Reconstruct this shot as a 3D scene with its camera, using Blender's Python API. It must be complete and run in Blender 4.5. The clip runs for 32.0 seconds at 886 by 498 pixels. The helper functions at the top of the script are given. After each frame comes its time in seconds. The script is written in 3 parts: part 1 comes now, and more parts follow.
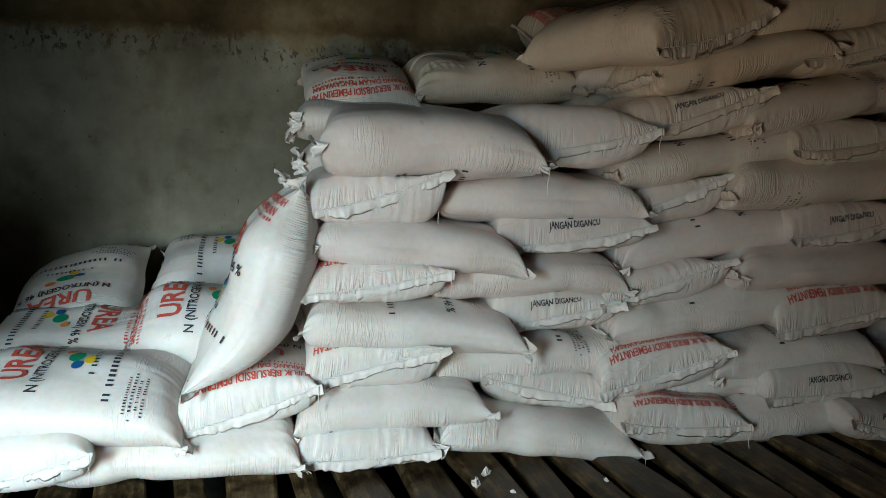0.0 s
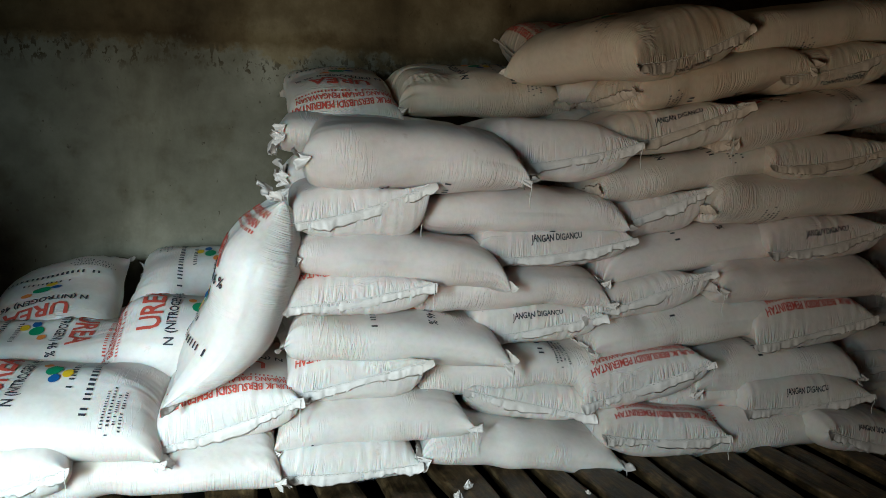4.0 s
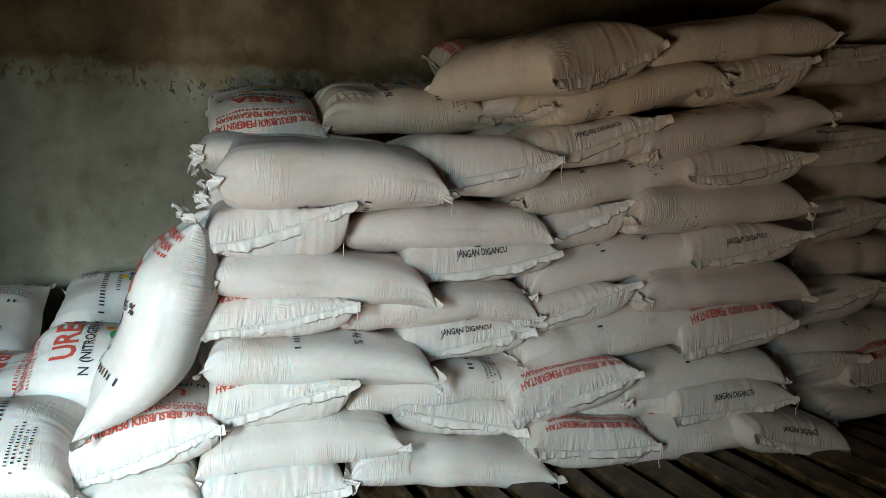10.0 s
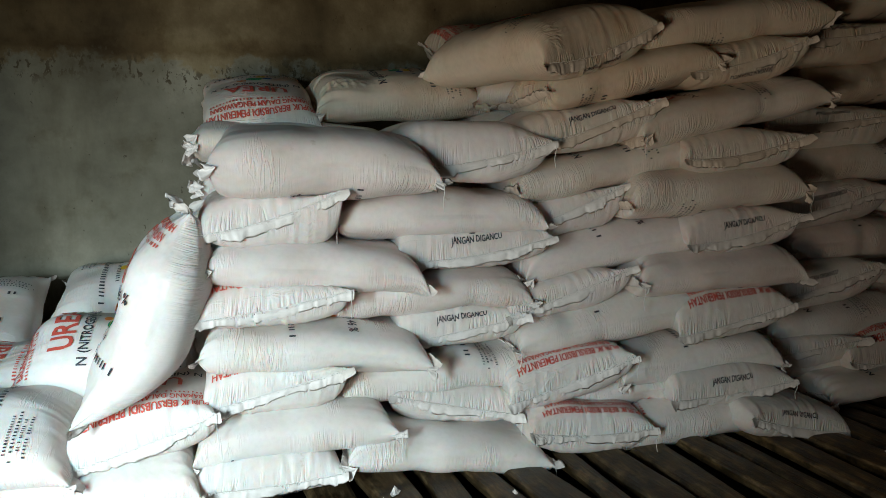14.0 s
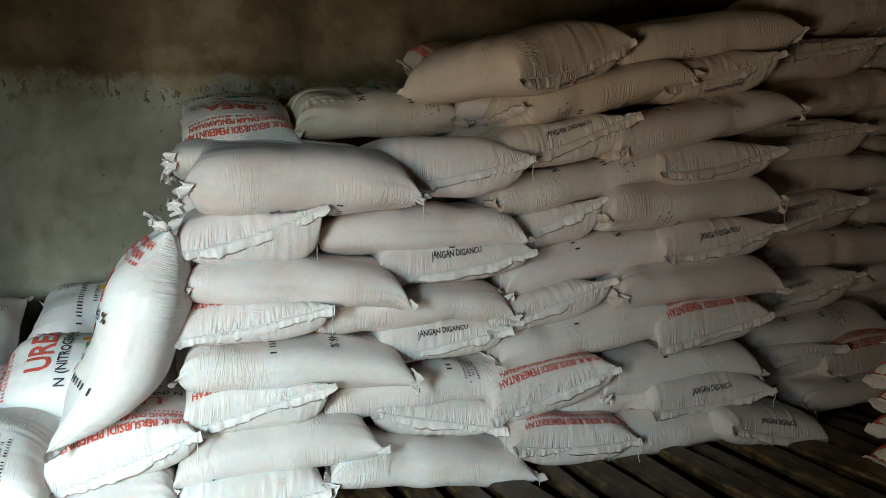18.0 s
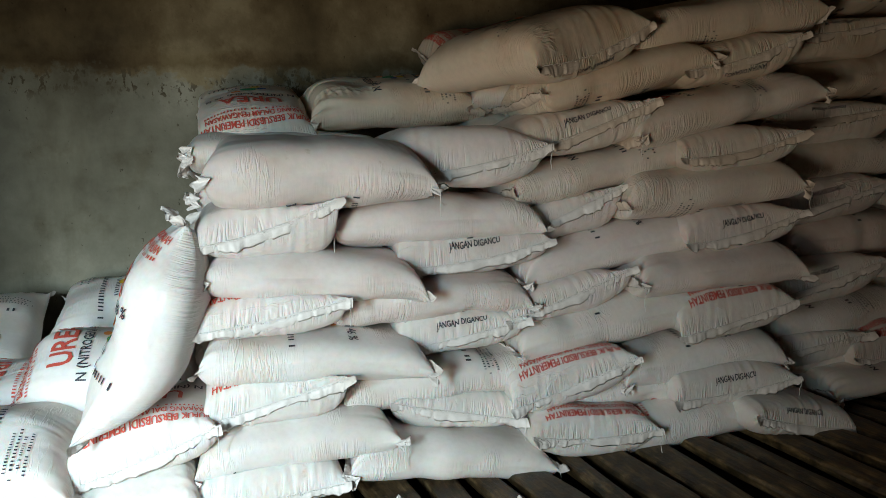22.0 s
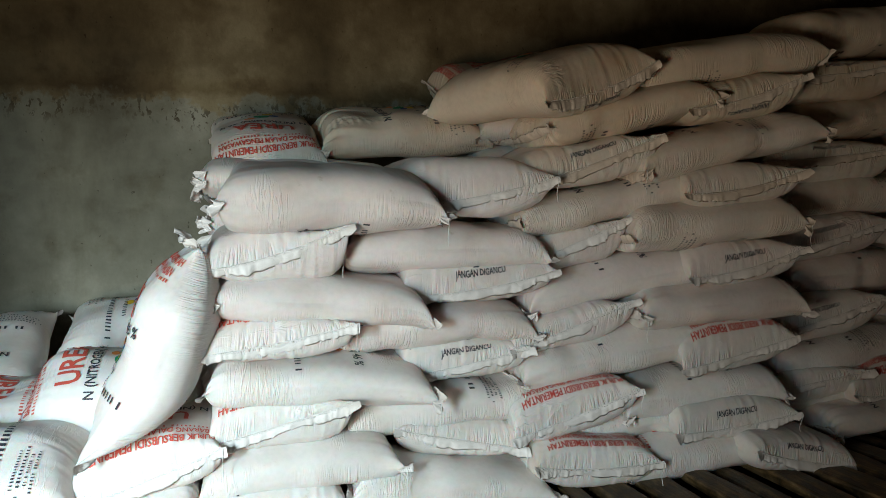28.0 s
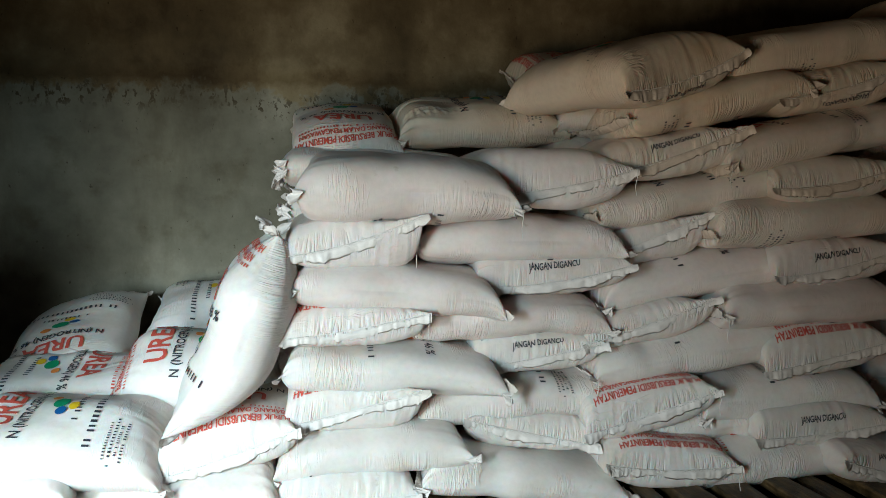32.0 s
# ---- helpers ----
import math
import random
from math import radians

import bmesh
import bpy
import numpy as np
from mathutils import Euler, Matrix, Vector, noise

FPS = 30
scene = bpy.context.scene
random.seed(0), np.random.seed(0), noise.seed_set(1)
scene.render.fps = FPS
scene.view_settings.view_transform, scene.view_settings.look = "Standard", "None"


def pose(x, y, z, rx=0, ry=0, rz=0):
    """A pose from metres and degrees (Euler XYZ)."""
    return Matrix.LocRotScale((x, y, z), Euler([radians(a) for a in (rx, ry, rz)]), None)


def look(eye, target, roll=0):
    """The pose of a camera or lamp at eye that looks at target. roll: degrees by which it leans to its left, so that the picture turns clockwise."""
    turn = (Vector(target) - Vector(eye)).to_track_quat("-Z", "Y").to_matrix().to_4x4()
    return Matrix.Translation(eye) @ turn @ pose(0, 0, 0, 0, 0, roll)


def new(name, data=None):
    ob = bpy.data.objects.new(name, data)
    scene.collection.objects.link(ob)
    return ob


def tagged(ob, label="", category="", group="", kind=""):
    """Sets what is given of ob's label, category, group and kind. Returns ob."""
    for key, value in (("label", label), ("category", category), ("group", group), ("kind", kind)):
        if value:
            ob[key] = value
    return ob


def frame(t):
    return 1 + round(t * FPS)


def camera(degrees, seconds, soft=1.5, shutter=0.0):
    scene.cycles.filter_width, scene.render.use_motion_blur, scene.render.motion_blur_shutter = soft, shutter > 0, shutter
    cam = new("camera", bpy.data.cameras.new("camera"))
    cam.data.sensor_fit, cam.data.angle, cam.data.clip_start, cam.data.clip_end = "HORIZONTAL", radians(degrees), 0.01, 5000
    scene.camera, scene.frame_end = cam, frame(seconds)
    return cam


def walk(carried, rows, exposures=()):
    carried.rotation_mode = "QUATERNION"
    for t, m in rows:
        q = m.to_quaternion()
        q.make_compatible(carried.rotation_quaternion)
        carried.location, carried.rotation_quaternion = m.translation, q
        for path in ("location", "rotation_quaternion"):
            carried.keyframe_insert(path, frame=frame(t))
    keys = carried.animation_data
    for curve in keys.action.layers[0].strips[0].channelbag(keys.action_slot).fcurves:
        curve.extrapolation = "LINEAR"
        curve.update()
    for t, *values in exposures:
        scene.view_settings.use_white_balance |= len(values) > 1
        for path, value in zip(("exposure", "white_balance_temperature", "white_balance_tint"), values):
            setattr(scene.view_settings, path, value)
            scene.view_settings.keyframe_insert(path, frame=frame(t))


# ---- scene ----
cam = camera(64.5, 32.0, soft=0.9)
PATH = [
    (0, (-0.075, 0.194, 1.322), (0.338, 2.121, 0.978), 2.0),
    (0.5, (-0.056, 0.184, 1.325), (0.402, 2.1, 0.975), -0.1),
    (1, (-0.062, 0.195, 1.323), (0.461, 2.092, 0.966), 1.6),
    (1.5, (-0.075, 0.191, 1.323), (0.465, 2.089, 0.997), 2.1),
    (2, (-0.082, 0.195, 1.323), (0.418, 2.102, 0.987), 2.6),
    (2.5, (-0.078, 0.201, 1.325), (0.396, 2.115, 0.993), 2.8),
    (4.5, (-0.084, 0.189, 1.327), (0.384, 2.109, 1.021), 2.3),
    (5, (-0.076, 0.188, 1.324), (0.406, 2.104, 1.017), 2.0),
    (5.5, (-0.069, 0.187, 1.324), (0.412, 2.104, 1.015), 1.9),
    (6, (-0.057, 0.185, 1.328), (0.431, 2.101, 1.029), 1.3),
    (6.5, (-0.059, 0.187, 1.33), (0.433, 2.103, 1.038), 1.3),
    (7, (-0.065, 0.179, 1.333), (0.411, 2.102, 1.055), 1.7),
    (7.5, (-0.065, 0.182, 1.33), (0.453, 2.094, 1.052), 1.4),
    (8, (-0.062, 0.182, 1.327), (0.447, 2.098, 1.06), 1.4),
    (8.5, (-0.058, 0.187, 1.327), (0.446, 2.103, 1.056), 1.3),
    (9, (-0.047, 0.192, 1.328), (0.481, 2.101, 1.051), 1.4),
    (9.5, (-0.011, 0.186, 1.336), (0.544, 2.09, 1.084), 1.5),
    (10, (0.037, 0.175, 1.337), (0.622, 2.069, 1.073), 1.3),
    (10.5, (0.082, 0.162, 1.335), (0.681, 2.047, 1.043), 0.1),
    (11, (0.11, 0.159, 1.325), (0.687, 2.05, 1.019), -0.0),
    (11.5, (0.112, 0.169, 1.325), (0.747, 2.038, 1.003), 0.4),
    (12, (0.095, 0.172, 1.328), (0.733, 2.04, 1.009), 0.9),
    (12.5, (0.087, 0.162, 1.329), (0.692, 2.043, 1.015), 0.7),
    (13, (0.083, 0.155, 1.329), (0.658, 2.047, 1.027), 0.5),
    (13.5, (0.081, 0.157, 1.328), (0.638, 2.053, 1.023), 0.5),
    (14, (0.09, 0.159, 1.332), (0.65, 2.056, 1.035), 0.5),
    (14.5, (0.088, 0.162, 1.334), (0.646, 2.059, 1.033), 0.1),
    (16.5, (0.089, 0.149, 1.326), (0.657, 2.049, 1.068), 0.5),
    (17, (0.098, 0.147, 1.329), (0.678, 2.041, 1.054), 0.1),
    (17.5, (0.096, 0.143, 1.334), (0.714, 2.029, 1.087), -0.5),
    (18, (0.093, 0.142, 1.327), (0.703, 2.03, 1.076), -0.1),
    (18.5, (0.088, 0.142, 1.33), (0.68, 2.038, 1.094), -0.4),
    (19, (0.084, 0.137, 1.322), (0.693, 2.026, 1.073), -0.2),
    (19.5, (0.081, 0.141, 1.332), (0.672, 2.036, 1.086), -0.6),
    (20, (0.096, 0.141, 1.331), (0.705, 2.029, 1.075), -0.3),
    (20.5, (0.098, 0.138, 1.331), (0.712, 2.024, 1.073), -0.8),
    (21, (0.104, 0.145, 1.327), (0.722, 2.027, 1.052), -1.2),
    (21.5, (0.108, 0.157, 1.329), (0.695, 2.047, 1.044), -1.1),
    (22, (0.106, 0.164, 1.333), (0.662, 2.064, 1.05), -1.0),
    (22.5, (0.092, 0.157, 1.331), (0.647, 2.061, 1.072), -0.8),
    (23, (0.079, 0.147, 1.331), (0.588, 2.066, 1.084), -0.2),
    (23.5, (0.082, 0.141, 1.331), (0.602, 2.058, 1.1), -0.0),
    (24, (0.08, 0.134, 1.331), (0.626, 2.045, 1.106), 0.0),
    (24.5, (0.073, 0.134, 1.336), (0.626, 2.043, 1.106), 0.1),
    (25, (0.071, 0.133, 1.332), (0.638, 2.04, 1.128), -0.4),
    (25.5, (0.075, 0.129, 1.336), (0.617, 2.044, 1.134), 0.0),
    (27.5, (0.077, 0.13, 1.331), (0.642, 2.037, 1.123), 0.4),
    (28, (0.068, 0.131, 1.337), (0.628, 2.04, 1.135), 0.3),
    (28.5, (0.061, 0.129, 1.333), (0.614, 2.04, 1.136), 0.4),
    (29, (0.064, 0.126, 1.33), (0.602, 2.042, 1.129), 0.5),
    (29.5, (0.072, 0.13, 1.336), (0.691, 2.02, 1.124), 0.4),
    (30, (0.073, 0.129, 1.333), (0.67, 2.026, 1.126), 0.3),
    (30.5, (0.076, 0.133, 1.33), (0.635, 2.042, 1.122), 0.5),
    (31, (0.075, 0.132, 1.328), (0.538, 2.066, 1.12), 0.2),
    (31.5, (0.073, 0.132, 1.333), (0.455, 2.082, 1.105), 0.8),
    (32, (0.076, 0.133, 1.34), (0.427, 2.088, 1.108), 0.9),
]
walk(cam, [(t, look(eye, target, roll)) for t, eye, target, roll in PATH], [(0, -1.28, 6500, 0), (2.5, -1.19, 6500, 0), (5, -1.09, 6500, 0), (9, -1.12, 6500, 0), (11, -0.76, 6500, 0), (13, -0.78, 6500, 0), (17, -0.93, 6500, 0), (20, -0.83, 6500, 0), (24, -0.75, 6500, 0), (28, -0.73, 6500, 0), (32, -0.78, 6500, 0)])

# ---- light ----
world = bpy.data.worlds.new("daylight")
scene.world = world
world.use_nodes = True
sky = world.node_tree.nodes.new("ShaderNodeTexSky")
sky.sky_type, sky.sun_disc = "NISHITA", False
sky.sun_elevation, sky.sun_rotation = radians(54), radians(90)
back = world.node_tree.nodes["Background"]
back.inputs["Strength"].default_value = 0.05
world.node_tree.links.new(sky.outputs[0], back.inputs[0])

sun_data = bpy.data.lights.new("sun", "SUN")
sun_data.energy, sun_data.angle, sun_data.color = 0.5, radians(12), (1.0, 0.95, 0.87)
sun = new("sun", sun_data)
sun.matrix_world = look((5, 0, 7), (0, 0, 0))
DOOR_X0, DOOR_X1, DOOR_TOP, LEFT_X = -1.76, -1.12, 2.6, -1.85
# through the doorway: the sky's cool light from above, and the sunlit yard's warm light from below
day_data = bpy.data.lights.new("doorway_daylight", "AREA")
day_data.shape, day_data.size, day_data.size_y = "RECTANGLE", 0.45, 1.0
day_data.energy, day_data.color, day_data.spread = 78, (0.68, 0.86, 1.0), radians(80)
day = new("doorway_daylight", day_data)
day.matrix_world = look((-1.44, -0.27, 1.2), (-0.5, 2.45, -0.3))
yard_data = bpy.data.lights.new("doorway_yard_light", "AREA")
yard_data.shape, yard_data.size, yard_data.size_y = "RECTANGLE", 0.45, 0.8
yard_data.energy, yard_data.color, yard_data.spread = 43, (1.0, 0.85, 0.72), radians(128)
yard_lamp = new("doorway_yard_light", yard_data)
yard_lamp.matrix_world = look((-1.44, -0.27, 0.55), (1.6, 2.7, 2.4))


# ---- materials ----
def material(name, colour, rough=0.6, metal=0.0, spec=0.4):
    m = bpy.data.materials.new(name)
    m.use_nodes = True
    b = m.node_tree.nodes["Principled BSDF"]
    b.inputs["Base Color"].default_value = (*colour, 1)
    b.inputs["Roughness"].default_value = rough
    b.inputs["Metallic"].default_value = metal
    b.inputs["Specular IOR Level"].default_value = spec
    return m


def nodes_of(m):
    t = m.node_tree
    return t, t.nodes["Principled BSDF"]


def noise_node(t, scale, detail=4.0, rough=0.55, stretch=(1, 1, 1), coords="Object"):
    c = t.nodes.new("ShaderNodeTexCoord")
    mp = t.nodes.new("ShaderNodeMapping")
    mp.inputs["Scale"].default_value = stretch
    n = t.nodes.new("ShaderNodeTexNoise")
    n.inputs["Scale"].default_value, n.inputs["Detail"].default_value, n.inputs["Roughness"].default_value = scale, detail, rough
    t.links.new(c.outputs[coords], mp.inputs[0])
    t.links.new(mp.outputs[0], n.inputs["Vector"])
    return n


def ramp_node(t, source, stops):
    r = t.nodes.new("ShaderNodeValToRGB")
    while len(r.color_ramp.elements) < len(stops):
        r.color_ramp.elements.new(0.5)
    for e, (p, c) in zip(r.color_ramp.elements, stops):
        e.position, e.color = p, (*c, 1)
    t.links.new(source, r.inputs[0])
    return r


def mix_node(t, kind, factor, a, b):
    m = t.nodes.new("ShaderNodeMix")
    m.data_type, m.blend_type = "RGBA", kind
    if isinstance(factor, float):
        m.inputs[0].default_value = factor
    else:
        t.links.new(factor, m.inputs[0])
    for source, socket in ((a, m.inputs[6]), (b, m.inputs[7])):
        if isinstance(source, tuple):
            socket.default_value = (*source, 1)
        else:
            t.links.new(source, socket)
    return m.outputs[2]


def bump_node(t, b, heights):
    """Chain of bumps: (source, strength, distance)."""
    last = None
    for source, strength, distance in heights:
        n = t.nodes.new("ShaderNodeBump")
        n.inputs["Strength"].default_value, n.inputs["Distance"].default_value = strength, distance
        t.links.new(source, n.inputs["Height"])
        if last:
            t.links.new(last.outputs[0], n.inputs["Normal"])
        last = n
    t.links.new(last.outputs[0], b.inputs["Normal"])


def sack_material(name, colour, dirt, pleat=1.0, thin=False):
    m = material(name, colour, 0.5, spec=0.35)
    t, b = nodes_of(m)
    info = t.nodes.new("ShaderNodeObjectInfo")
    own = t.nodes.new("ShaderNodeVectorMath")
    own.operation = "SCALE"
    own.inputs[0].default_value = (37, 23, 51)
    t.links.new(info.outputs["Random"], own.inputs["Scale"])
    cloth = t.nodes.new("ShaderNodeAttribute")
    cloth.attribute_name = "cloth"

    def noise(scale, detail, rough, stretch=(1, 1, 1), source=None):
        n = noise_node(t, scale, detail, rough, stretch)
        mp = n.inputs["Vector"].links[0].from_node
        if source:
            t.links.new(source, mp.inputs[0])
        t.links.new(own.outputs[0], mp.inputs["Location"])
        return n

    def times(p, q):
        n = t.nodes.new("ShaderNodeMath")
        n.operation = "MULTIPLY"
        t.links.new(p, n.inputs[0])
        t.links.new(q, n.inputs[1])
        return n.outputs[0]

    grime = noise(3.5, 5, 0.6)
    soil = ramp_node(t, grime.outputs[0], [(0.50, (1, 1, 1)), (0.85, dirt)])
    fine = noise(45, 3, 0.55)
    speck = ramp_node(t, fine.outputs[0], [(0.3, (0.94, 0.94, 0.935)), (0.6, (1, 1, 1))])
    shade = ramp_node(t, info.outputs["Random"], [(0.0, (0.93, 0.915, 0.90)), (1.0, (1, 1, 1))])
    c = mix_node(t, "MULTIPLY", 1.0, colour, soil.outputs[0])
    c = mix_node(t, "MULTIPLY", 1.0, c, speck.outputs[0])
    c = mix_node(t, "MULTIPLY", 1.0, c, shade.outputs[0])
    scuff = ramp_node(t, noise(11, 4, 0.7).outputs[0], [(0.66, (1, 1, 1)), (0.74, (0.80, 0.74, 0.67))])
    c = mix_node(t, "MULTIPLY", 0.8, c, scuff.outputs[0])
    t.links.new(c, b.inputs["Base Color"])
    r = ramp_node(t, fine.outputs[0], [(0.2, (0.38, 0.38, 0.38)), (0.8, (0.55, 0.55, 0.55))])
    t.links.new(r.outputs[0], b.inputs["Roughness"])
    # short ridges across the sack
    lines = noise(1.0, 2, 0.5, (62, 9, 9))
    lines.inputs["Distortion"].default_value = 0.5
    sharp = ramp_node(t, lines.outputs[0], [(0.42, (0, 0, 0)), (0.50, (1, 1, 1)), (0.58, (0, 0, 0))])
    where = ramp_node(t, noise(3.2, 2, 0.5).outputs[0], [(0.56, (0, 0, 0)), (0.68, (1, 1, 1))])
    # gathers that run in from the sewn ends
    part_of = t.nodes.new("ShaderNodeSeparateXYZ")
    t.links.new(cloth.outputs["Vector"], part_of.inputs[0])
    fold = noise(1.0, 2, 0.5, (6, 52, 6), cloth.outputs["Vector"])
    fold.inputs["Distortion"].default_value = 0.3
    gather = ramp_node(t, fold.outputs[0], [(0.38, (0, 0, 0)), (0.52, (1, 1, 1)), (0.64, (0.1, 0.1, 0.1))])
    near = t.nodes.new("ShaderNodeMapRange")
    near.inputs["From Min"].default_value, near.inputs["From Max"].default_value = 0.07, 0.005
    t.links.new(part_of.outputs["Z"], near.inputs["Value"])
    ridge = noise(7.0, 3, 0.5)
    bunch = ramp_node(t, noise(9.0, 2, 0.5).outputs[0], [(0.42, (0.1, 0.1, 0.1)), (0.62, (1, 1, 1))])
    slack = noise(3.2, 2, 0.5)
    weave = noise(420, 1, 0.5)
    under = t.nodes.new("ShaderNodeAttribute")
    under.attribute_name = "under"
    rib = noise(1.0, 2, 0.5, (70, 5, 5))
    rib.inputs["Distortion"].default_value = 0.25
    ribs = ramp_node(t, rib.outputs[0], [(0.38, (0, 0, 0)), (0.52, (1, 1, 1)), (0.66, (0, 0, 0))])
    patch = ramp_node(t, noise(5.0, 1, 0.5).outputs[0], [(0.46, (0.08, 0.08, 0.08)), (0.62, (1, 1, 1))])
    gathered = times(times(ribs.outputs[0], under.outputs["Fac"]), patch.outputs[0])
    b.inputs["Subsurface Weight"].default_value = 0.0 if thin else 0.45
    b.inputs["Subsurface Radius"].default_value = (1.0, 0.42, 0.28)
    b.inputs["Subsurface Scale"].default_value = 0.04
    bump_node(t, b, [(slack.outputs[0], 0.6, 0.03), (ridge.outputs[0], 0.35, 0.010), (gathered, 0.65, 0.0045), (times(sharp.outputs[0], where.outputs[0]), 0.6, 0.003), (times(times(gather.outputs[0], near.outputs[0]), bunch.outputs[0]), 0.7 * pleat, 0.007), (weave.outputs[0], 0.12, 0.001)])
    return m


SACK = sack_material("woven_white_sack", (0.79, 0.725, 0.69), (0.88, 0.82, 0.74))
# warm light bounced among the middle sacks is put into this colour
SACK_WARM = sack_material("bounce_tinted_sack", (0.79, 0.70, 0.668), (0.84, 0.77, 0.70))
# tan for the upper sacks, brown for the topmost
SACK_TAN = sack_material("tan_white_sack", (0.79, 0.70, 0.63), (0.78, 0.69, 0.58))
SACK_BROWN = sack_material("brown_sack", (0.73, 0.60, 0.475), (0.70, 0.58, 0.44))
CREAM = sack_material("cream_sack", (0.84, 0.79, 0.65), (0.85, 0.78, 0.62))
HEM = sack_material("folded_sack_hem", (0.80, 0.735, 0.70), (0.84, 0.80, 0.72), thin=True)
HEM_TAN = sack_material("tan_sack_hem", (0.74, 0.62, 0.52), (0.76, 0.66, 0.54), thin=True)
RED = material("red_print", (0.56, 0.085, 0.06), 0.5)
BLACK = material("black_print", (0.035, 0.035, 0.045), 0.5)
GREEN = material("green_print", (0.01, 0.27, 0.12), 0.5)
BLUE = material("blue_print", (0.01, 0.10, 0.30), 0.5)
YELLOW = material("yellow_print", (0.75, 0.48, 0.02), 0.5)
ORANGE = material("orange_print", (0.75, 0.24, 0.05), 0.5)
THREAD = material("cotton_thread", (0.76, 0.73, 0.69), 0.8)


def wall_material():
    m = material("stained_cement_plaster", (0.3, 0.29, 0.24), 0.85, spec=0.2)
    t, b = nodes_of(m)
    big = noise_node(t, 1.6, 7, 0.62)
    mid = noise_node(t, 5, 6, 0.62)
    fine = noise_node(t, 60, 4)
    drip = noise_node(t, 1.0, 6, 0.65, (3.0, 3.0, 0.9))
    pits = noise_node(t, 26, 3, 0.6, (1.6, 1.6, 1))
    c = t.nodes.new("ShaderNodeTexCoord")
    s = t.nodes.new("ShaderNodeSeparateXYZ")
    t.links.new(c.outputs["Object"], s.inputs[0])

    def ragged(amount, lo, hi, source):
        wob = t.nodes.new("ShaderNodeMath")
        wob.operation, wob.inputs[1].default_value = "MULTIPLY_ADD", amount
        t.links.new(source, wob.inputs[0])
        t.links.new(s.outputs["Z"], wob.inputs[2])
        mr = t.nodes.new("ShaderNodeMapRange")
        mr.inputs["From Min"].default_value, mr.inputs["From Max"].default_value = lo, hi
        t.links.new(wob.outputs[0], mr.inputs["Value"])
        return mr.outputs[0]

    top = ragged(0.56, 1.975, 2.01, mid.outputs[0])
    line = ragged(0.22, 1.80, 1.98, mid.outputs[0])
    near_edge = ragged(0.30, 1.74, 2.0, big.outputs[0])
    peel = ramp_node(t, near_edge, [(0.0, (0, 0, 0)), (0.3, (1, 1, 1)), (0.55, (0.7, 0.7, 0.7)), (0.7, (0, 0, 0))]).outputs[0]
    low = ramp_node(t, big.outputs[0], [(0.30, (0.115, 0.10, 0.07)), (0.47, (0.20, 0.18, 0.132)), (0.56, (0.245, 0.222, 0.166)), (0.68, (0.36, 0.325, 0.25))])
    high = ramp_node(t, big.outputs[0], [(0.32, (0.075, 0.052, 0.026)), (0.48, (0.155, 0.112, 0.058)), (0.56, (0.215, 0.16, 0.088)), (0.66, (0.33, 0.262, 0.155))])
    col = mix_node(t, "MIX", top, low.outputs[0], high.outputs[0])
    # a darker tide mark just above the ragged edge
    tide = ramp_node(t, line, [(0.30, (1, 1, 1)), (0.48, (0.62, 0.55, 0.46)), (0.70, (0.78, 0.73, 0.66)), (1.0, (1, 1, 1))])
    col = mix_node(t, "MULTIPLY", 0.85, col, tide.outputs[0])
    stain = ramp_node(t, drip.outputs[0], [(0.36, (0.66, 0.63, 0.56)), (0.5, (0.93, 0.92, 0.9)), (0.62, (1, 1, 1))])
    col = mix_node(t, "MULTIPLY", 0.7, col, stain.outputs[0])
    # flaked pits below the edge and a few dark specks everywhere
    flake = ramp_node(t, pits.outputs[0], [(0.56, (0, 0, 0)), (0.60, (1, 1, 1))])
    both = t.nodes.new("ShaderNodeMath")
    both.operation = "MULTIPLY"
    t.links.new(flake.outputs[0], both.inputs[0])
    t.links.new(peel, both.inputs[1])
    col = mix_node(t, "MIX", both.outputs[0], col, (0.075, 0.055, 0.03))
    speck = ramp_node(t, pits.outputs[0], [(0.27, (0.35, 0.3, 0.24)), (0.31, (1, 1, 1))])
    col = mix_node(t, "MULTIPLY", 0.8, col, speck.outputs[0])
    blot = ramp_node(t, mid.outputs[0], [(0.33, (0.72, 0.68, 0.60)), (0.46, (1, 1, 1))])
    col = mix_node(t, "MULTIPLY", 0.7, col, blot.outputs[0])
    t.links.new(col, b.inputs["Base Color"])
    bump_node(t, b, [(mid.outputs[0], 0.5, 0.02), (pits.outputs[0], 0.3, 0.006), (fine.outputs[0], 0.4, 0.004)])
    return m


